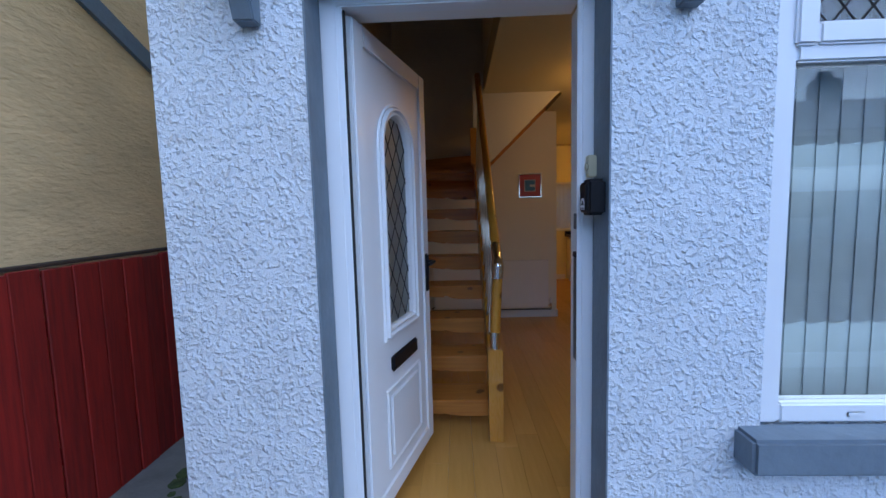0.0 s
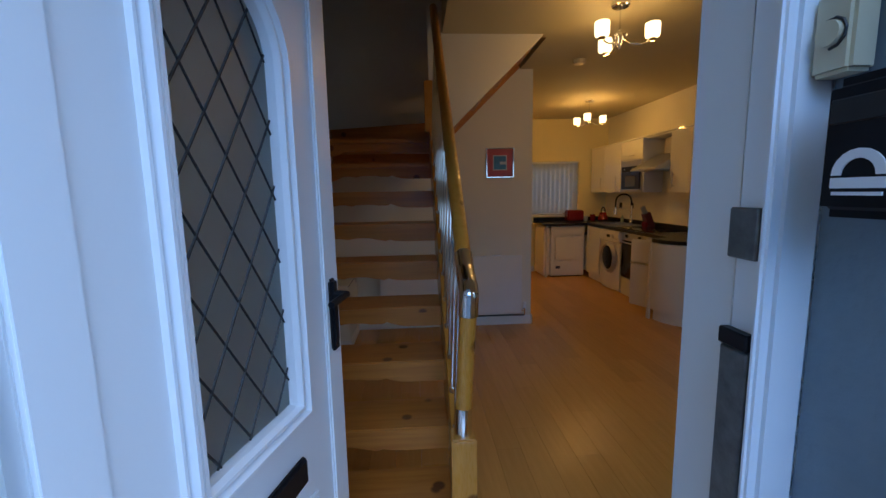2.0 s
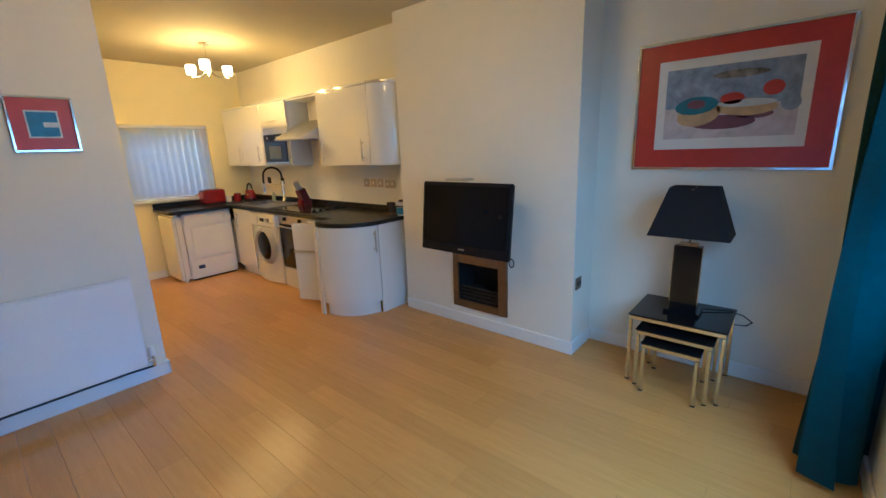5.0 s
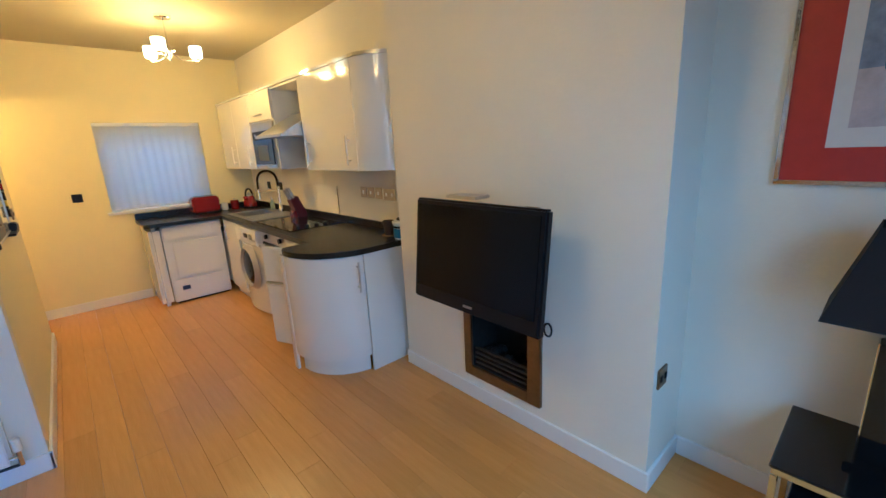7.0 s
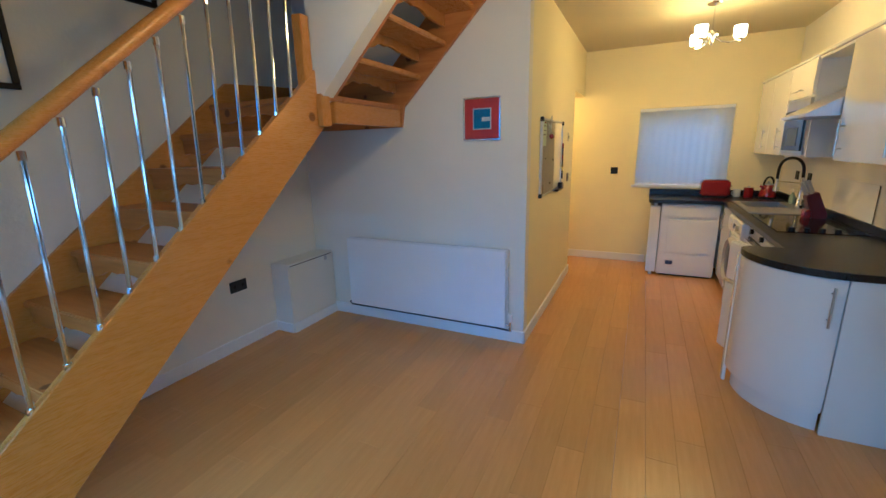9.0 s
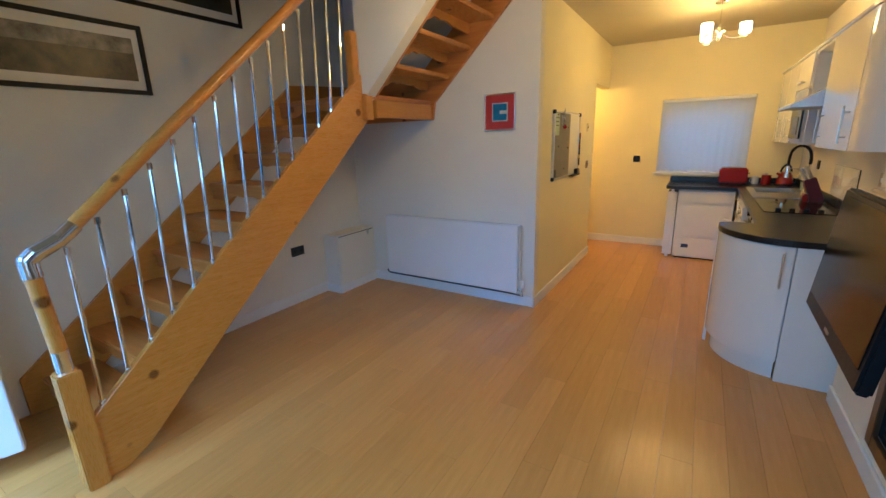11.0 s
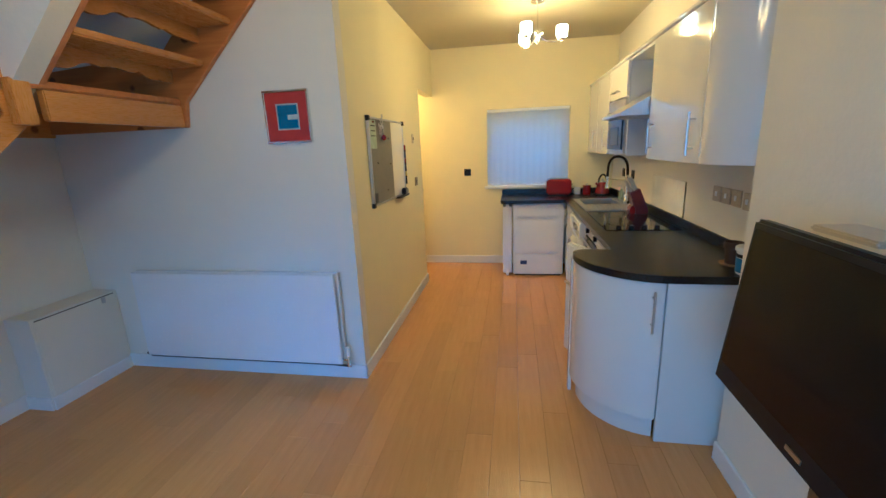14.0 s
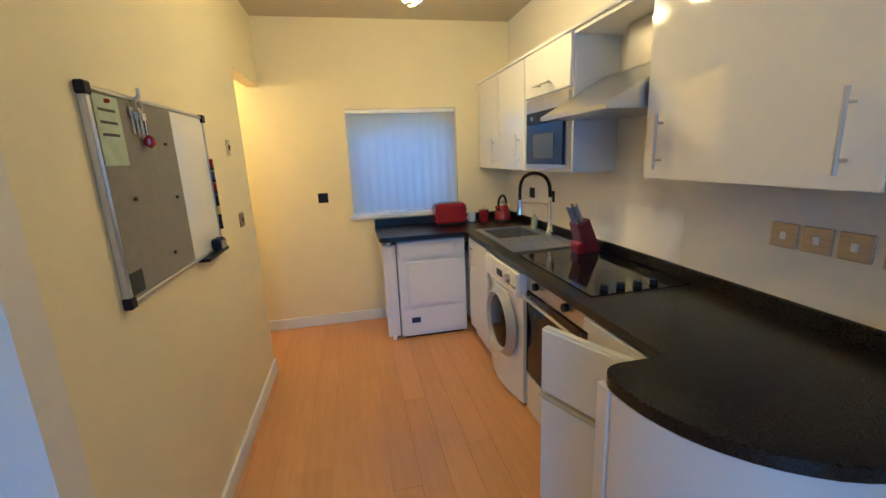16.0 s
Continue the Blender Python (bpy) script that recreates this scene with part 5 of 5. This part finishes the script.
picture("small_picture", (1.215, 5.69, 1.752), "y", -1, 0.295, 0.31, 0.014, [(0, 1, 0, 1, P_RED, "red_mount"), (0.23, 0.77, 0.23, 0.77, P_WHITE, "white_line"), (0.26, 0.74, 0.26, 0.74, P_BLUE, "blue_field"), (0.50, 0.74, 0.44, 0.54, P_WHITE, "white_shape")], "small red and blue abstract in a silver frame", M_CHROME)
picture("landscape_picture", (-0.53, 3.17, 2.10), "x", 1, 1.15, 0.43, 0.028, [(0, 1, 0, 1, P_MAT, "white_mount"), (0.035, 0.965, 0.15, 0.85, P_OLIVE, "landscape_print"), (0.035, 0.965, 0.60, 0.85, P_MIST, "pale_sky")], "long black-framed landscape print above the stairs", M_BLACKP)
picture("landscape_picture", (-0.53, 3.93, 2.66), "x", 1, 1.15, 0.43, 0.028, [(0, 1, 0, 1, P_MAT, "white_mount"), (0.035, 0.965, 0.15, 0.85, P_DARK, "landscape_print")], "second black-framed landscape print higher up the stairs", M_BLACKP)


# ---- radiator and meter box ----
def radiator():
    r = thing("radiator", (0.7, 5.63, 0.12), "long white flat panel radiator", "radiator")
    x0, x1, z0, z1 = -0.07, 1.435, 0.145, 0.775
    part("panel", boxes((x0, x1, 5.595, 5.612, z0, z1), bevel=0.005), M_APPL, r)
    part("back_panel", boxes((x0 - 0.008, x1 + 0.008, 5.642, 5.672, z0, z1), bevel=0.004), M_APPL, r)
    for fin in [(x, x + 0.012, 5.6125, 5.6415, z0 + 0.02, z1 - 0.035) for x in [x0 + 0.02 + 0.05 * i for i in range(30)]]:
        part("convector_fin", boxes(fin), M_IRON, r)
    part("bracket", boxes((x0 + 0.25, x0 + 0.29, 5.672, 5.6895, 0.3, 0.6), (x1 - 0.29, x1 - 0.25, 5.672, 5.6895, 0.3, 0.6)), M_APPL, r)
    part("valve", rods(((x1 + 0.035, 5.62, 0.12), (x1 + 0.035, 5.62, 0.20), 0.010), ((x1 - 0.01, 5.62, 0.17), (x1 + 0.035, 5.62, 0.17), 0.009)), M_CHROME, r, "chrome valve body")
    part("valve_head", lathe([(0.017, 0.0), (0.019, 0.02), (0.018, 0.062), (0.012, 0.068)], (x1 + 0.035, 5.62, 0.20), 16), M_APPL, r)
    part("pipe", tube([(x1 + 0.035, 5.62, 0.13), (x1 + 0.035, 5.64, 0.112), (x1 - 0.10, 5.655, 0.112), (x0 - 0.03, 5.655, 0.112), (x0 - 0.03, 5.62, 0.15), (x0 + 0.01, 5.62, 0.17)], 0.0075), M_IRON, r, "dark bare pipe along the skirting")


def meter_box():
    b = thing("meter_cupboard", (-0.43, 5.4, 0.0), "low boxed-in meter cupboard painted cream", "cupboard")
    part("body", boxes((-0.529, -0.328, 5.118, 5.688, 0.0, 0.615), bevel=0.004), M_WALL, b)
    part("lid_gap", boxes((-0.330, -0.326, 5.14, 5.66, 0.596, 0.602)), M_IRON, b)
    part("door", boxes((-0.330, -0.320, 5.135, 5.67, 0.10, 0.594), bevel=0.003), M_WALL, b)
    part("latch", boxes((-0.322, -0.310, 5.56, 5.585, 0.555, 0.60), bevel=0.003), M_STEEL, b)
    part("plinth", boxes((-0.329, -0.314, 5.118, 5.674, 0.0, 0.085), (-0.52, -0.329, 5.104, 5.119, 0, 0.085), bevel=0.003, seg=1), M_TRIM, b)


radiator(), meter_box()


# ---- nest of tables, lamp and curtain ----
def nest_table(x0, x1, y0, y1, top, label):
    t = thing("nest_table", ((x0 + x1) / 2, (y0 + y1) / 2, 0), label, "side table", "nest of tables")
    part("glass_top", boxes((x0 - 0.006, x1 + 0.006, y0 - 0.006, y1 + 0.006, top - 0.009, top), bevel=0.003, seg=1), M_DARKG, t, "black glass top")
    part("rail", boxes((x0, x0 + 0.022, y0, y1, top - 0.036, top - 0.0095), (x0 + 0.022, x1, y0, y0 + 0.022, top - 0.036, top - 0.0095), (x0 + 0.022, x1, y1 - 0.022, y1, top - 0.036, top - 0.0095), bevel=0.003, seg=1), M_CHROME, t)
    for x in (x0 + 0.011, x1 - 0.011):
        for y in (y0 + 0.011, y1 - 0.011):
            leg = part("leg", boxes((x - 0.011, x + 0.011, y - 0.011, y + 0.011, 0.006, top - 0.036), bevel=0.003, seg=1), M_CHROME, t)
            part("foot", boxes((x - 0.012, x + 0.012, y - 0.012, y + 0.012, 0, 0.007)), M_BLACKP, leg)


nest_table(3.44, 3.875, 2.51, 3.035, 0.465, "largest chrome nest table with black glass top")
nest_table(3.40, 3.76, 2.565, 2.975, 0.390, "middle chrome nest table tucked under the largest")
nest_table(3.345, 3.70, 2.615, 2.925, 0.330, "smallest chrome nest table pulled slightly forward")


def table_lamp():
    x, y, z = 3.66, 2.775, 0.4655
    l = thing("table_lamp", (x, y, z), "black table lamp with square tapered shade", "lamp")
    part("base", boxes((x - 0.075, x + 0.075, y - 0.10, y + 0.10, z, z + 0.02), bevel=0.004), M_DARKG, l)
    part("column", boxes((x - 0.035, x + 0.035, y - 0.075, y + 0.075, z + 0.02, z + 0.43), bevel=0.003), M_DARKG, l)
    part("column_trim", boxes((x - 0.03, x + 0.03, y - 0.079, y - 0.0755, z + 0.02, z + 0.43), (x - 0.03, x + 0.03, y + 0.0755, y + 0.079, z + 0.02, z + 0.43)), M_CHROME, l, "chrome edging")
    part("neck", boxes((x - 0.02, x + 0.02, y - 0.05, y + 0.05, z + 0.43, z + 0.455), bevel=0.003), M_CHROME, l)
    part("stem", rods(((x, y, z + 0.455), (x, y, z + 0.60), 0.008)), M_CHROME, l)
    bm = bmesh.new()
    rings = []
    for a, b, zz in ((0.14, 0.216, 0.50), (0.08, 0.125, 0.795), (0.077, 0.122, 0.795), (0.137, 0.213, 0.502)):
        rings.append([bm.verts.new((x + sx * a, y + sy * b, z + zz)) for sx, sy in ((-1, -1), (1, -1), (1, 1), (-1, 1))])
    rings.append(rings[0])
    for p, q in zip(rings, rings[1:]):
        for i in range(4):
            bm.faces.new((p[i], p[(i + 1) % 4], q[(i + 1) % 4], q[i]))
    part("shade", bm, M_SHADE, l, "black fabric shade")
    part("spider", rods(((x - 0.083, y, z + 0.785), (x + 0.083, y, z + 0.785), 0.003), ((x, y, z + 0.60), (x, y, z + 0.785), 0.004)), M_CHROME, l)
    part("flex", tube([(x + 0.07, y - 0.08, z + 0.012), (x + 0.15, y - 0.24, z + 0.005), (3.855, 2.47, 0.44), (3.868, 2.42, 0.40), (3.870, 2.45, 0.37), (3.870, 2.56, 0.36)], 0.0035, 6), M_BLACKP, l, "thin black flex")


def curtain():
    c = thing("curtain", (3.2, 1.98, 0.0), "teal curtain gathered beside the front window", "curtain")
    rows = 26
    cols = 90
    bm = bmesh.new()
    grid = []
    for j in range(rows + 1):
        v = j / rows
        z = lerp(0.03, 2.42, v)
        row = []
        for i in range(cols + 1):
            u = i / cols
            flare = lerp(1.0, 0.80, v)
            x = 3.44 - (1 - u) * 0.45 * flare + 0.02 * v
            fold = math.sin(u * 2 * math.pi * 4.6 + 0.35 * math.sin(3 * v)) * lerp(0.10, 0.075, v)
            y = 2.03 + fold + 0.02 * math.sin(u * 5 + v * 4) + (0.03 * (1 - v)) * math.sin(u * 17)
            row.append(bm.verts.new((x + 0.012 * math.sin(u * 40 + v), y, z + (0.02 * math.sin(u * 9) if j == 0 else 0))))
        grid.append(row)
    for a, b in zip(grid, grid[1:]):
        for i in range(cols):
            bm.faces.new((a[i], a[i + 1], b[i + 1], b[i]))
    bmesh.ops.solidify(bm, geom=bm.faces[:], thickness=0.004)
    part("drape", bm, M_TEAL, c)
    part("pole", rods(((1.2, 2.03, 2.44), (3.75, 2.03, 2.44), 0.012)), M_STEEL, c, "steel curtain pole")
    for k in range(8):
        part("ring", lathe([(0.02, -0.003), (0.022, 0), (0.02, 0.003)], (3.08 + 0.048 * k, 2.03, 2.44), 10), M_STEEL, c)


M_SHADE = mat("black_shade_fabric", (0.006, 0.006, 0.008), 0.9, var=0.1, scale=40, bump=0.2, bump_scale=400)
M_TEAL = mat("teal_curtain_cloth", (0.010, 0.085, 0.115), 0.8, var=0.12, scale=20, bump=0.4, bump_scale=350)
table_lamp(), curtain()


# ---- worktop clutter ----
def toaster():
    x, y, z = 3.10, 8.45, 0.9105
    t = thing("toaster", (x, y, z), "glossy red toaster in front of the blind", "toaster")
    part("body", boxes((x - 0.145, x + 0.145, y - 0.085, y + 0.085, z + 0.012, z + 0.195), bevel=0.018, seg=3), M_RED, t)
    part("slot_plate", boxes((x - 0.115, x + 0.115, y - 0.045, y + 0.045, z + 0.194, z + 0.198), bevel=0.002, seg=1), M_STEEL, t)
    part("slot", boxes((x - 0.105, x + 0.105, y - 0.035, y - 0.012, z + 0.197, z + 0.1995), (x - 0.105, x + 0.105, y + 0.012, y + 0.035, z + 0.197, z + 0.1995)), M_BLACKP, t)
    part("lever", boxes((x + 0.143, x + 0.165, y - 0.02, y + 0.02, z + 0.12, z + 0.135), bevel=0.004), M_BLACKP, t)
    part("base", boxes((x - 0.135, x + 0.135, y - 0.075, y + 0.075, z, z + 0.014)), M_BLACKP, t)


def canister(x, y, r, h, material, label):
    z = 0.9105
    c = thing("canister", (x, y, z), label, "canister")
    part("body", lathe([(r * 0.96, 0), (r, 0.006), (r, h), (r * 0.98, h)], (x, y, z)), material, c)
    part("lid", lathe([(r * 1.02, h), (r * 1.02, h + 0.012), (r * 0.9, h + 0.018), (0.012, h + 0.019)], (x, y, z)), material if material is M_RED else M_BLACKP, c)
    part("knob", lathe([(0.008, h + 0.018), (0.014, h + 0.03), (0.010, h + 0.038)], (x, y, z), 12), M_STEEL, c)


def kettle():
    x, y, z = 3.60, 8.40, 0.9105
    k = thing("kettle", (x, y, z), "red pyramid kettle with a black loop handle", "kettle")
    part("base", lathe([(0.085, 0), (0.085, 0.015), (0.08, 0.02)], (x, y, z)), M_BLACKP, k)
    part("body", lathe([(0.082, 0.02), (0.084, 0.035), (0.070, 0.09), (0.050, 0.145), (0.046, 0.15)], (x, y, z), 28), M_RED, k)
    part("lid", lathe([(0.047, 0.15), (0.044, 0.158), (0.012, 0.165), (0.014, 0.182), (0.008, 0.188)], (x, y, z)), M_STEEL, k)
    part("spout", rods(((x - 0.04, y - 0.035, z + 0.105), (x - 0.085, y - 0.07, z + 0.14), 0.014)), M_RED, k)
    loop = [(x + 0.062 * math.cos(a) * 0.85, y + 0.062 * math.cos(a) * 0.6, z + 0.15 + 0.085 * math.sin(a)) for a in [math.pi * i / 10 for i in range(11)]]
    part("handle", tube(loop, 0.010, 10), M_BLACKP, k)


def knife_block():
    x, y, z = 3.62, 7.0, 0.9165
    k = thing("knife_block", (x, y, z), "maroon knife block with steel-handled knives", "knife block")
    part("block", prism([(3.585, z), (3.685, z), (3.69, z + 0.03), (3.612, z + 0.215), (3.535, z + 0.180), (3.58, z + 0.03)], "y", y - 0.055, y + 0.055, bevel=0.006), M_MAROON, k)
    part("foot", prism([(3.545, z), (3.585, z), (3.585, z + 0.06), (3.565, z + 0.075), (3.54, z + 0.05)], "y", y - 0.055, y + 0.04, bevel=0.006), M_RED, k)
    for i, (dy, du) in enumerate(((-0.03, 0.0), (0.0, 0.02), (0.03, 0.008), (-0.015, -0.022), (0.018, -0.024))):
        a = Vector((3.572 + du, y + dy, z + 0.193 + du * 0.45))
        part("knife_handle", rods((a, a + Vector((-0.045, 0, 0.10)), 0.010), sides=8), M_STEEL, k)


def pot():
    x, y, z = 3.635, 5.405, 0.9105
    p = thing("plant_pot", (x, y, z), "brown plastic pot standing in a saucer", "pot")
    part("pot", lathe([(0.031, 0.008), (0.037, 0.085), (0.043, 0.087), (0.044, 0.115), (0.040, 0.116), (0.038, 0.095)], (x, y + 0.025, z)), M_BROWN, p)
    part("saucer", lathe([(0.05, 0), (0.058, 0.010), (0.054, 0.011), (0.048, 0.005)], (x, y + 0.025, z)), M_TAN, p)
    part("soil", lathe([(0.037, 0.085), (0.037, 0.090)], (x, y + 0.025, z)), M_SOOT, p)
    x, y = 3.635, 5.27
    t = thing("paint_tub", (x, y, z), "small white paint tub with a blue label", "tub")
    part("tub", lathe([(0.052, 0), (0.056, 0.004), (0.060, 0.115), (0.062, 0.118)], (x, y, z)), M_APPL, t)
    part("label_band", lathe([(0.0576, 0.012), (0.0600, 0.078)], (x, y, z)), M_BLUEL, t, "blue label")
    part("dark_band", lathe([(0.0605, 0.082), (0.0608, 0.098)], (x, y, z)), M_BLACKP, t)
    part("lid", lathe([(0.066, 0.112), (0.066, 0.126), (0.060, 0.130), (0.02, 0.131)], (x, y, z)), M_APPL, t)
    b = solo("scouring_pad", boxes((x - 0.02, x + 0.035, y - 0.035, y + 0.035, z + 0.1312, z + 0.150), bevel=0.006), M_BROWN, "brown scouring pad on the tub's lid", "pad")
    s = thing("soap_bottle", (3.70, 7.86, z), "small clear soap bottle beside the tap", "bottle")
    part("bottle", lathe([(0.024, 0), (0.026, 0.01), (0.026, 0.08), (0.012, 0.105), (0.010, 0.12)], (3.695, 7.90, z)), M_LEAF, s)
    part("pump", rods(((3.695, 7.90, z + 0.12), (3.695, 7.90, z + 0.15), 0.005), ((3.695, 7.90, z + 0.15), (3.66, 7.90, z + 0.147), 0.005)), M_APPL, s)
    m = thing("mug", (3.33, 8.48, z), "white mug beside the red canister", "mug")
    part("cup", lathe([(0.032, 0), (0.038, 0.01), (0.038, 0.085), (0.035, 0.085), (0.034, 0.012)], (3.33, 8.50, z)), M_APPL, m)
    part("handle", tube([(3.295, 8.47, z + 0.07), (3.275, 8.46, z + 0.055), (3.275, 8.46, z + 0.03), (3.298, 8.475, z + 0.02)], 0.005, 6), M_APPL, m)
    o = solo("sponge_cloth", boxes((2.96, 3.08, 8.60, 8.66, 1.025, 1.045), bevel=0.008), M_TAN, "folded tan cloth on the kitchen sill", "cloth")


M_MAROON = mat("maroon_lacquer", (0.12, 0.009, 0.016), 0.3, var=0.08)
M_BROWN = mat("brown_plastic", (0.07, 0.035, 0.02), 0.55, var=0.2)
M_TAN = mat("tan_clay", (0.45, 0.27, 0.12), 0.7)
M_BLUEL = mat("blue_label", (0.04, 0.20, 0.42), 0.4)
toaster(), kettle(), knife_block(), pot()
canister(3.43, 8.44, 0.047, 0.095, M_RED, "short red canister beside the kettle")


# ---- outside: bell, key safe, corbels, fence ----
def bell_push():
    b = thing("bell_push", (0.74, 1.70, 1.58), "cream plastic bell push on the door frame", "doorbell")
    part("case", boxes((0.736, 0.765, 1.714, 1.754, 1.562, 1.640), bevel=0.004), M_CREAMP, b)
    part("button", rods(((0.737, 1.733, 1.600), (0.730, 1.733, 1.600), 0.012), sides=16), M_CREAMP, b)
    part("button_ring", tube([(0.7355, 1.733 + 0.014 * math.cos(a * 0.6), 1.600 + 0.014 * math.sin(a * 0.6)) for a in range(9)], 0.0015, 6), M_IRON, b)


def key_safe():
    k = thing("key_safe", (0.745, 1.70, 1.46), "black key safe fixed in the grey door reveal", "key safe")
    part("case", boxes((0.7035, 0.765, 1.616, 1.706, 1.427, 1.549), bevel=0.010, seg=3), M_BLACKP, k)
    part("cover", boxes((0.6995, 0.706, 1.629, 1.695, 1.441, 1.537), bevel=0.003, seg=2), M_BLACKP, k)
    part("dial_window", boxes((0.6975, 0.7005, 1.634, 1.690, 1.508, 1.529), bevel=0.001, seg=1), M_IRON, k, "number dials")
    arcp = [(1.662 + 0.022 * math.cos(math.pi * i / 10), 1.464 + 0.022 * math.sin(math.pi * i / 10)) for i in range(11)] + [(1.662 + 0.014 * math.cos(math.pi * i / 10), 1.464 + 0.014 * math.sin(math.pi * i / 10)) for i in range(10, -1, -1)]
    part("emblem", prism(arcp, "x", 0.698, 0.7005), M_UPVC, k, "plain white arch mark")
    part("emblem_bar", boxes((0.698, 0.7005, 1.640, 1.684, 1.453, 1.462), (0.698, 0.7005, 1.642, 1.682, 1.447, 1.450)), M_UPVC, k)


def corbel(x):
    c = thing("corbel", (x, 1.5, 2.1), "slate grey moulded bracket of the door canopy", "corbel", "canopy corbels")
    part("bracket", prism([(1.598, 2.07), (1.545, 2.07), (1.535, 2.10), (1.52, 2.14), (1.46, 2.20), (1.38, 2.24), (1.38, 2.34), (1.598, 2.34)], "x", x - 0.035, x + 0.035, bevel=0.005), M_GREY, c)
    part("cap", boxes((x - 0.045, x + 0.045, 1.36, 1.597, 2.34, 2.37), bevel=0.005), M_GREY, c)


def side_fence():
    f = thing("fence", (-1.7, 2.0, -0.08), "dark red stained close-board fence", "fence")
    rnd = random.Random(3)
    y = -1.6
    k = 0
    while y < 4.2:
        w = 0.145 + rnd.uniform(-0.004, 0.004)
        top = 1.225 + rnd.uniform(-0.008, 0.012)
        off = rnd.uniform(-0.004, 0.004)
        part("board", boxes((-1.715 + off, -1.697 + off, y, y + w, -0.08, top), bevel=0.004, seg=1), M_FENCE, f)
        y += w + rnd.uniform(0.004, 0.010)
        k += 1
    part("rail", boxes((-1.75, -1.717, -1.6, 4.2, 0.25, 0.32), (-1.75, -1.717, -1.6, 4.2, 0.90, 0.97)), M_FENCE, f)
    part("capping", boxes((-1.765, -1.72, -1.6, 4.2, 1.235, 1.255), bevel=0.004, seg=1), M_OLDWOOD, f, "weathered dark capping")


bell_push(), key_safe(), corbel(-0.40), corbel(1.0), side_fence()
house = thing("neighbouring_house", (-2.0, 3.0, -0.08), "buff roughcast gable wall of the next house", "house", kind="structure")
part("wall", boxes((-2.3, -1.78, -2.5, 9.0, -0.08, 6.0)), M_NRENDER, house)
part("verge_board", prism([(0.9, 3.30), (0.9, 3.42), (6.0, 1.28), (6.0, 1.16)], "x", -1.778, -1.75), M_GREY, house, "dark sloping verge board")
moss = bmesh.new()
rm = random.Random(9)
for k in range(70):
    m = Matrix.Translation((rm.uniform(-1.45, -0.9), rm.uniform(1.9, 3.6), -0.078)) @ Matrix.Diagonal((1, 1, 0.35, 1))
    bmesh.ops.create_icosphere(moss, subdivisions=1, radius=rm.uniform(0.02, 0.07), matrix=m)
solo("moss_patch", moss, M_MOSS, "green moss on the damp side path", "moss", kind="stuff")

# grey painted bands in the door reveal
# added wall, never in view: blocks blue sky light behind the kitchen blind
structure("rear_sky_block", boxes((-0.75, 4.3, 10.3, 10.5, -0.3, 2.9)), M_NRENDER, "added unseen wall that cuts the sky light on the kitchen blind")
structure("door_reveal", boxes((DX0 - 0.002, DX0 + 0.004, 1.597, 1.754, -0.08, DTOP), (DX1 - 0.004, DX1 + 0.002, 1.597, 1.754, -0.08, DTOP), (DX0 + 0.004, DX1 - 0.004, 1.597, 1.754, DTOP - 0.004, DTOP + 0.002)), M_GREY, "slate grey painted door reveal", "reveal")
structure("doorstep", boxes((DX0 - 0.05, DX1 + 0.05, 1.40, 1.745, -0.09, -0.03), bevel=0.01), M_CONC, "worn concrete doorstep", "step")

# ---- laminate floor, board by board ----
floor = structure("floor", boxes((-0.53, 3.89, 1.83, 8.62, -0.011, -0.006)), M_CARC, "light oak laminate floor in long boards", "floor")
rf = random.Random(12)
BW, BL = 0.142, 1.22
shapes = {}


def board(x0, x1, y0, y1):
    key = (round(x1 - x0, 3), round(y1 - y0, 3))
    if key not in shapes:
        w, l, g = key[0] - 0.0006, key[1] - 0.0004, 0.0008
        bm = bmesh.new()
        low = [bm.verts.new(p) for p in ((0, 0, -0.006), (w, 0, -0.006), (w, l, -0.006), (0, l, -0.006))]
        mid = [bm.verts.new((p.co.x, p.co.y, -0.0012)) for p in low]
        top = [bm.verts.new(p) for p in ((g, g, 0), (w - g, g, 0), (w - g, l - g, 0), (g, l - g, 0))]
        bm.faces.new(top)
        for i in range(4):
            j = (i + 1) % 4
            bm.faces.new((low[i], low[j], mid[j], mid[i])), bm.faces.new((mid[i], mid[j], top[j], top[i]))
        shapes[key] = mesh_of("board", bm, M_PLANK, smooth=False)
    ob = new("board", shapes[key])
    ob.location = (x0, y0, 0)
    ob.parent = floor


cols_ = int((3.89 + 0.53) / BW) + 1
for c in range(cols_):
    x0, x1 = -0.53 + c * BW, min(-0.53 + (c + 1) * BW, 3.889)
    if x1 - x0 < 0.01:
        continue
    y = 1.83
    length = round(BL * (0.35 + 0.3 * (c % 3)) * (0.8 + 0.2 * (c % 2)), 2)
    while y < 8.615:
        y1 = min(y + length, 8.618)
        board(x0, x1, y, y1)
        y, length = y1, BL
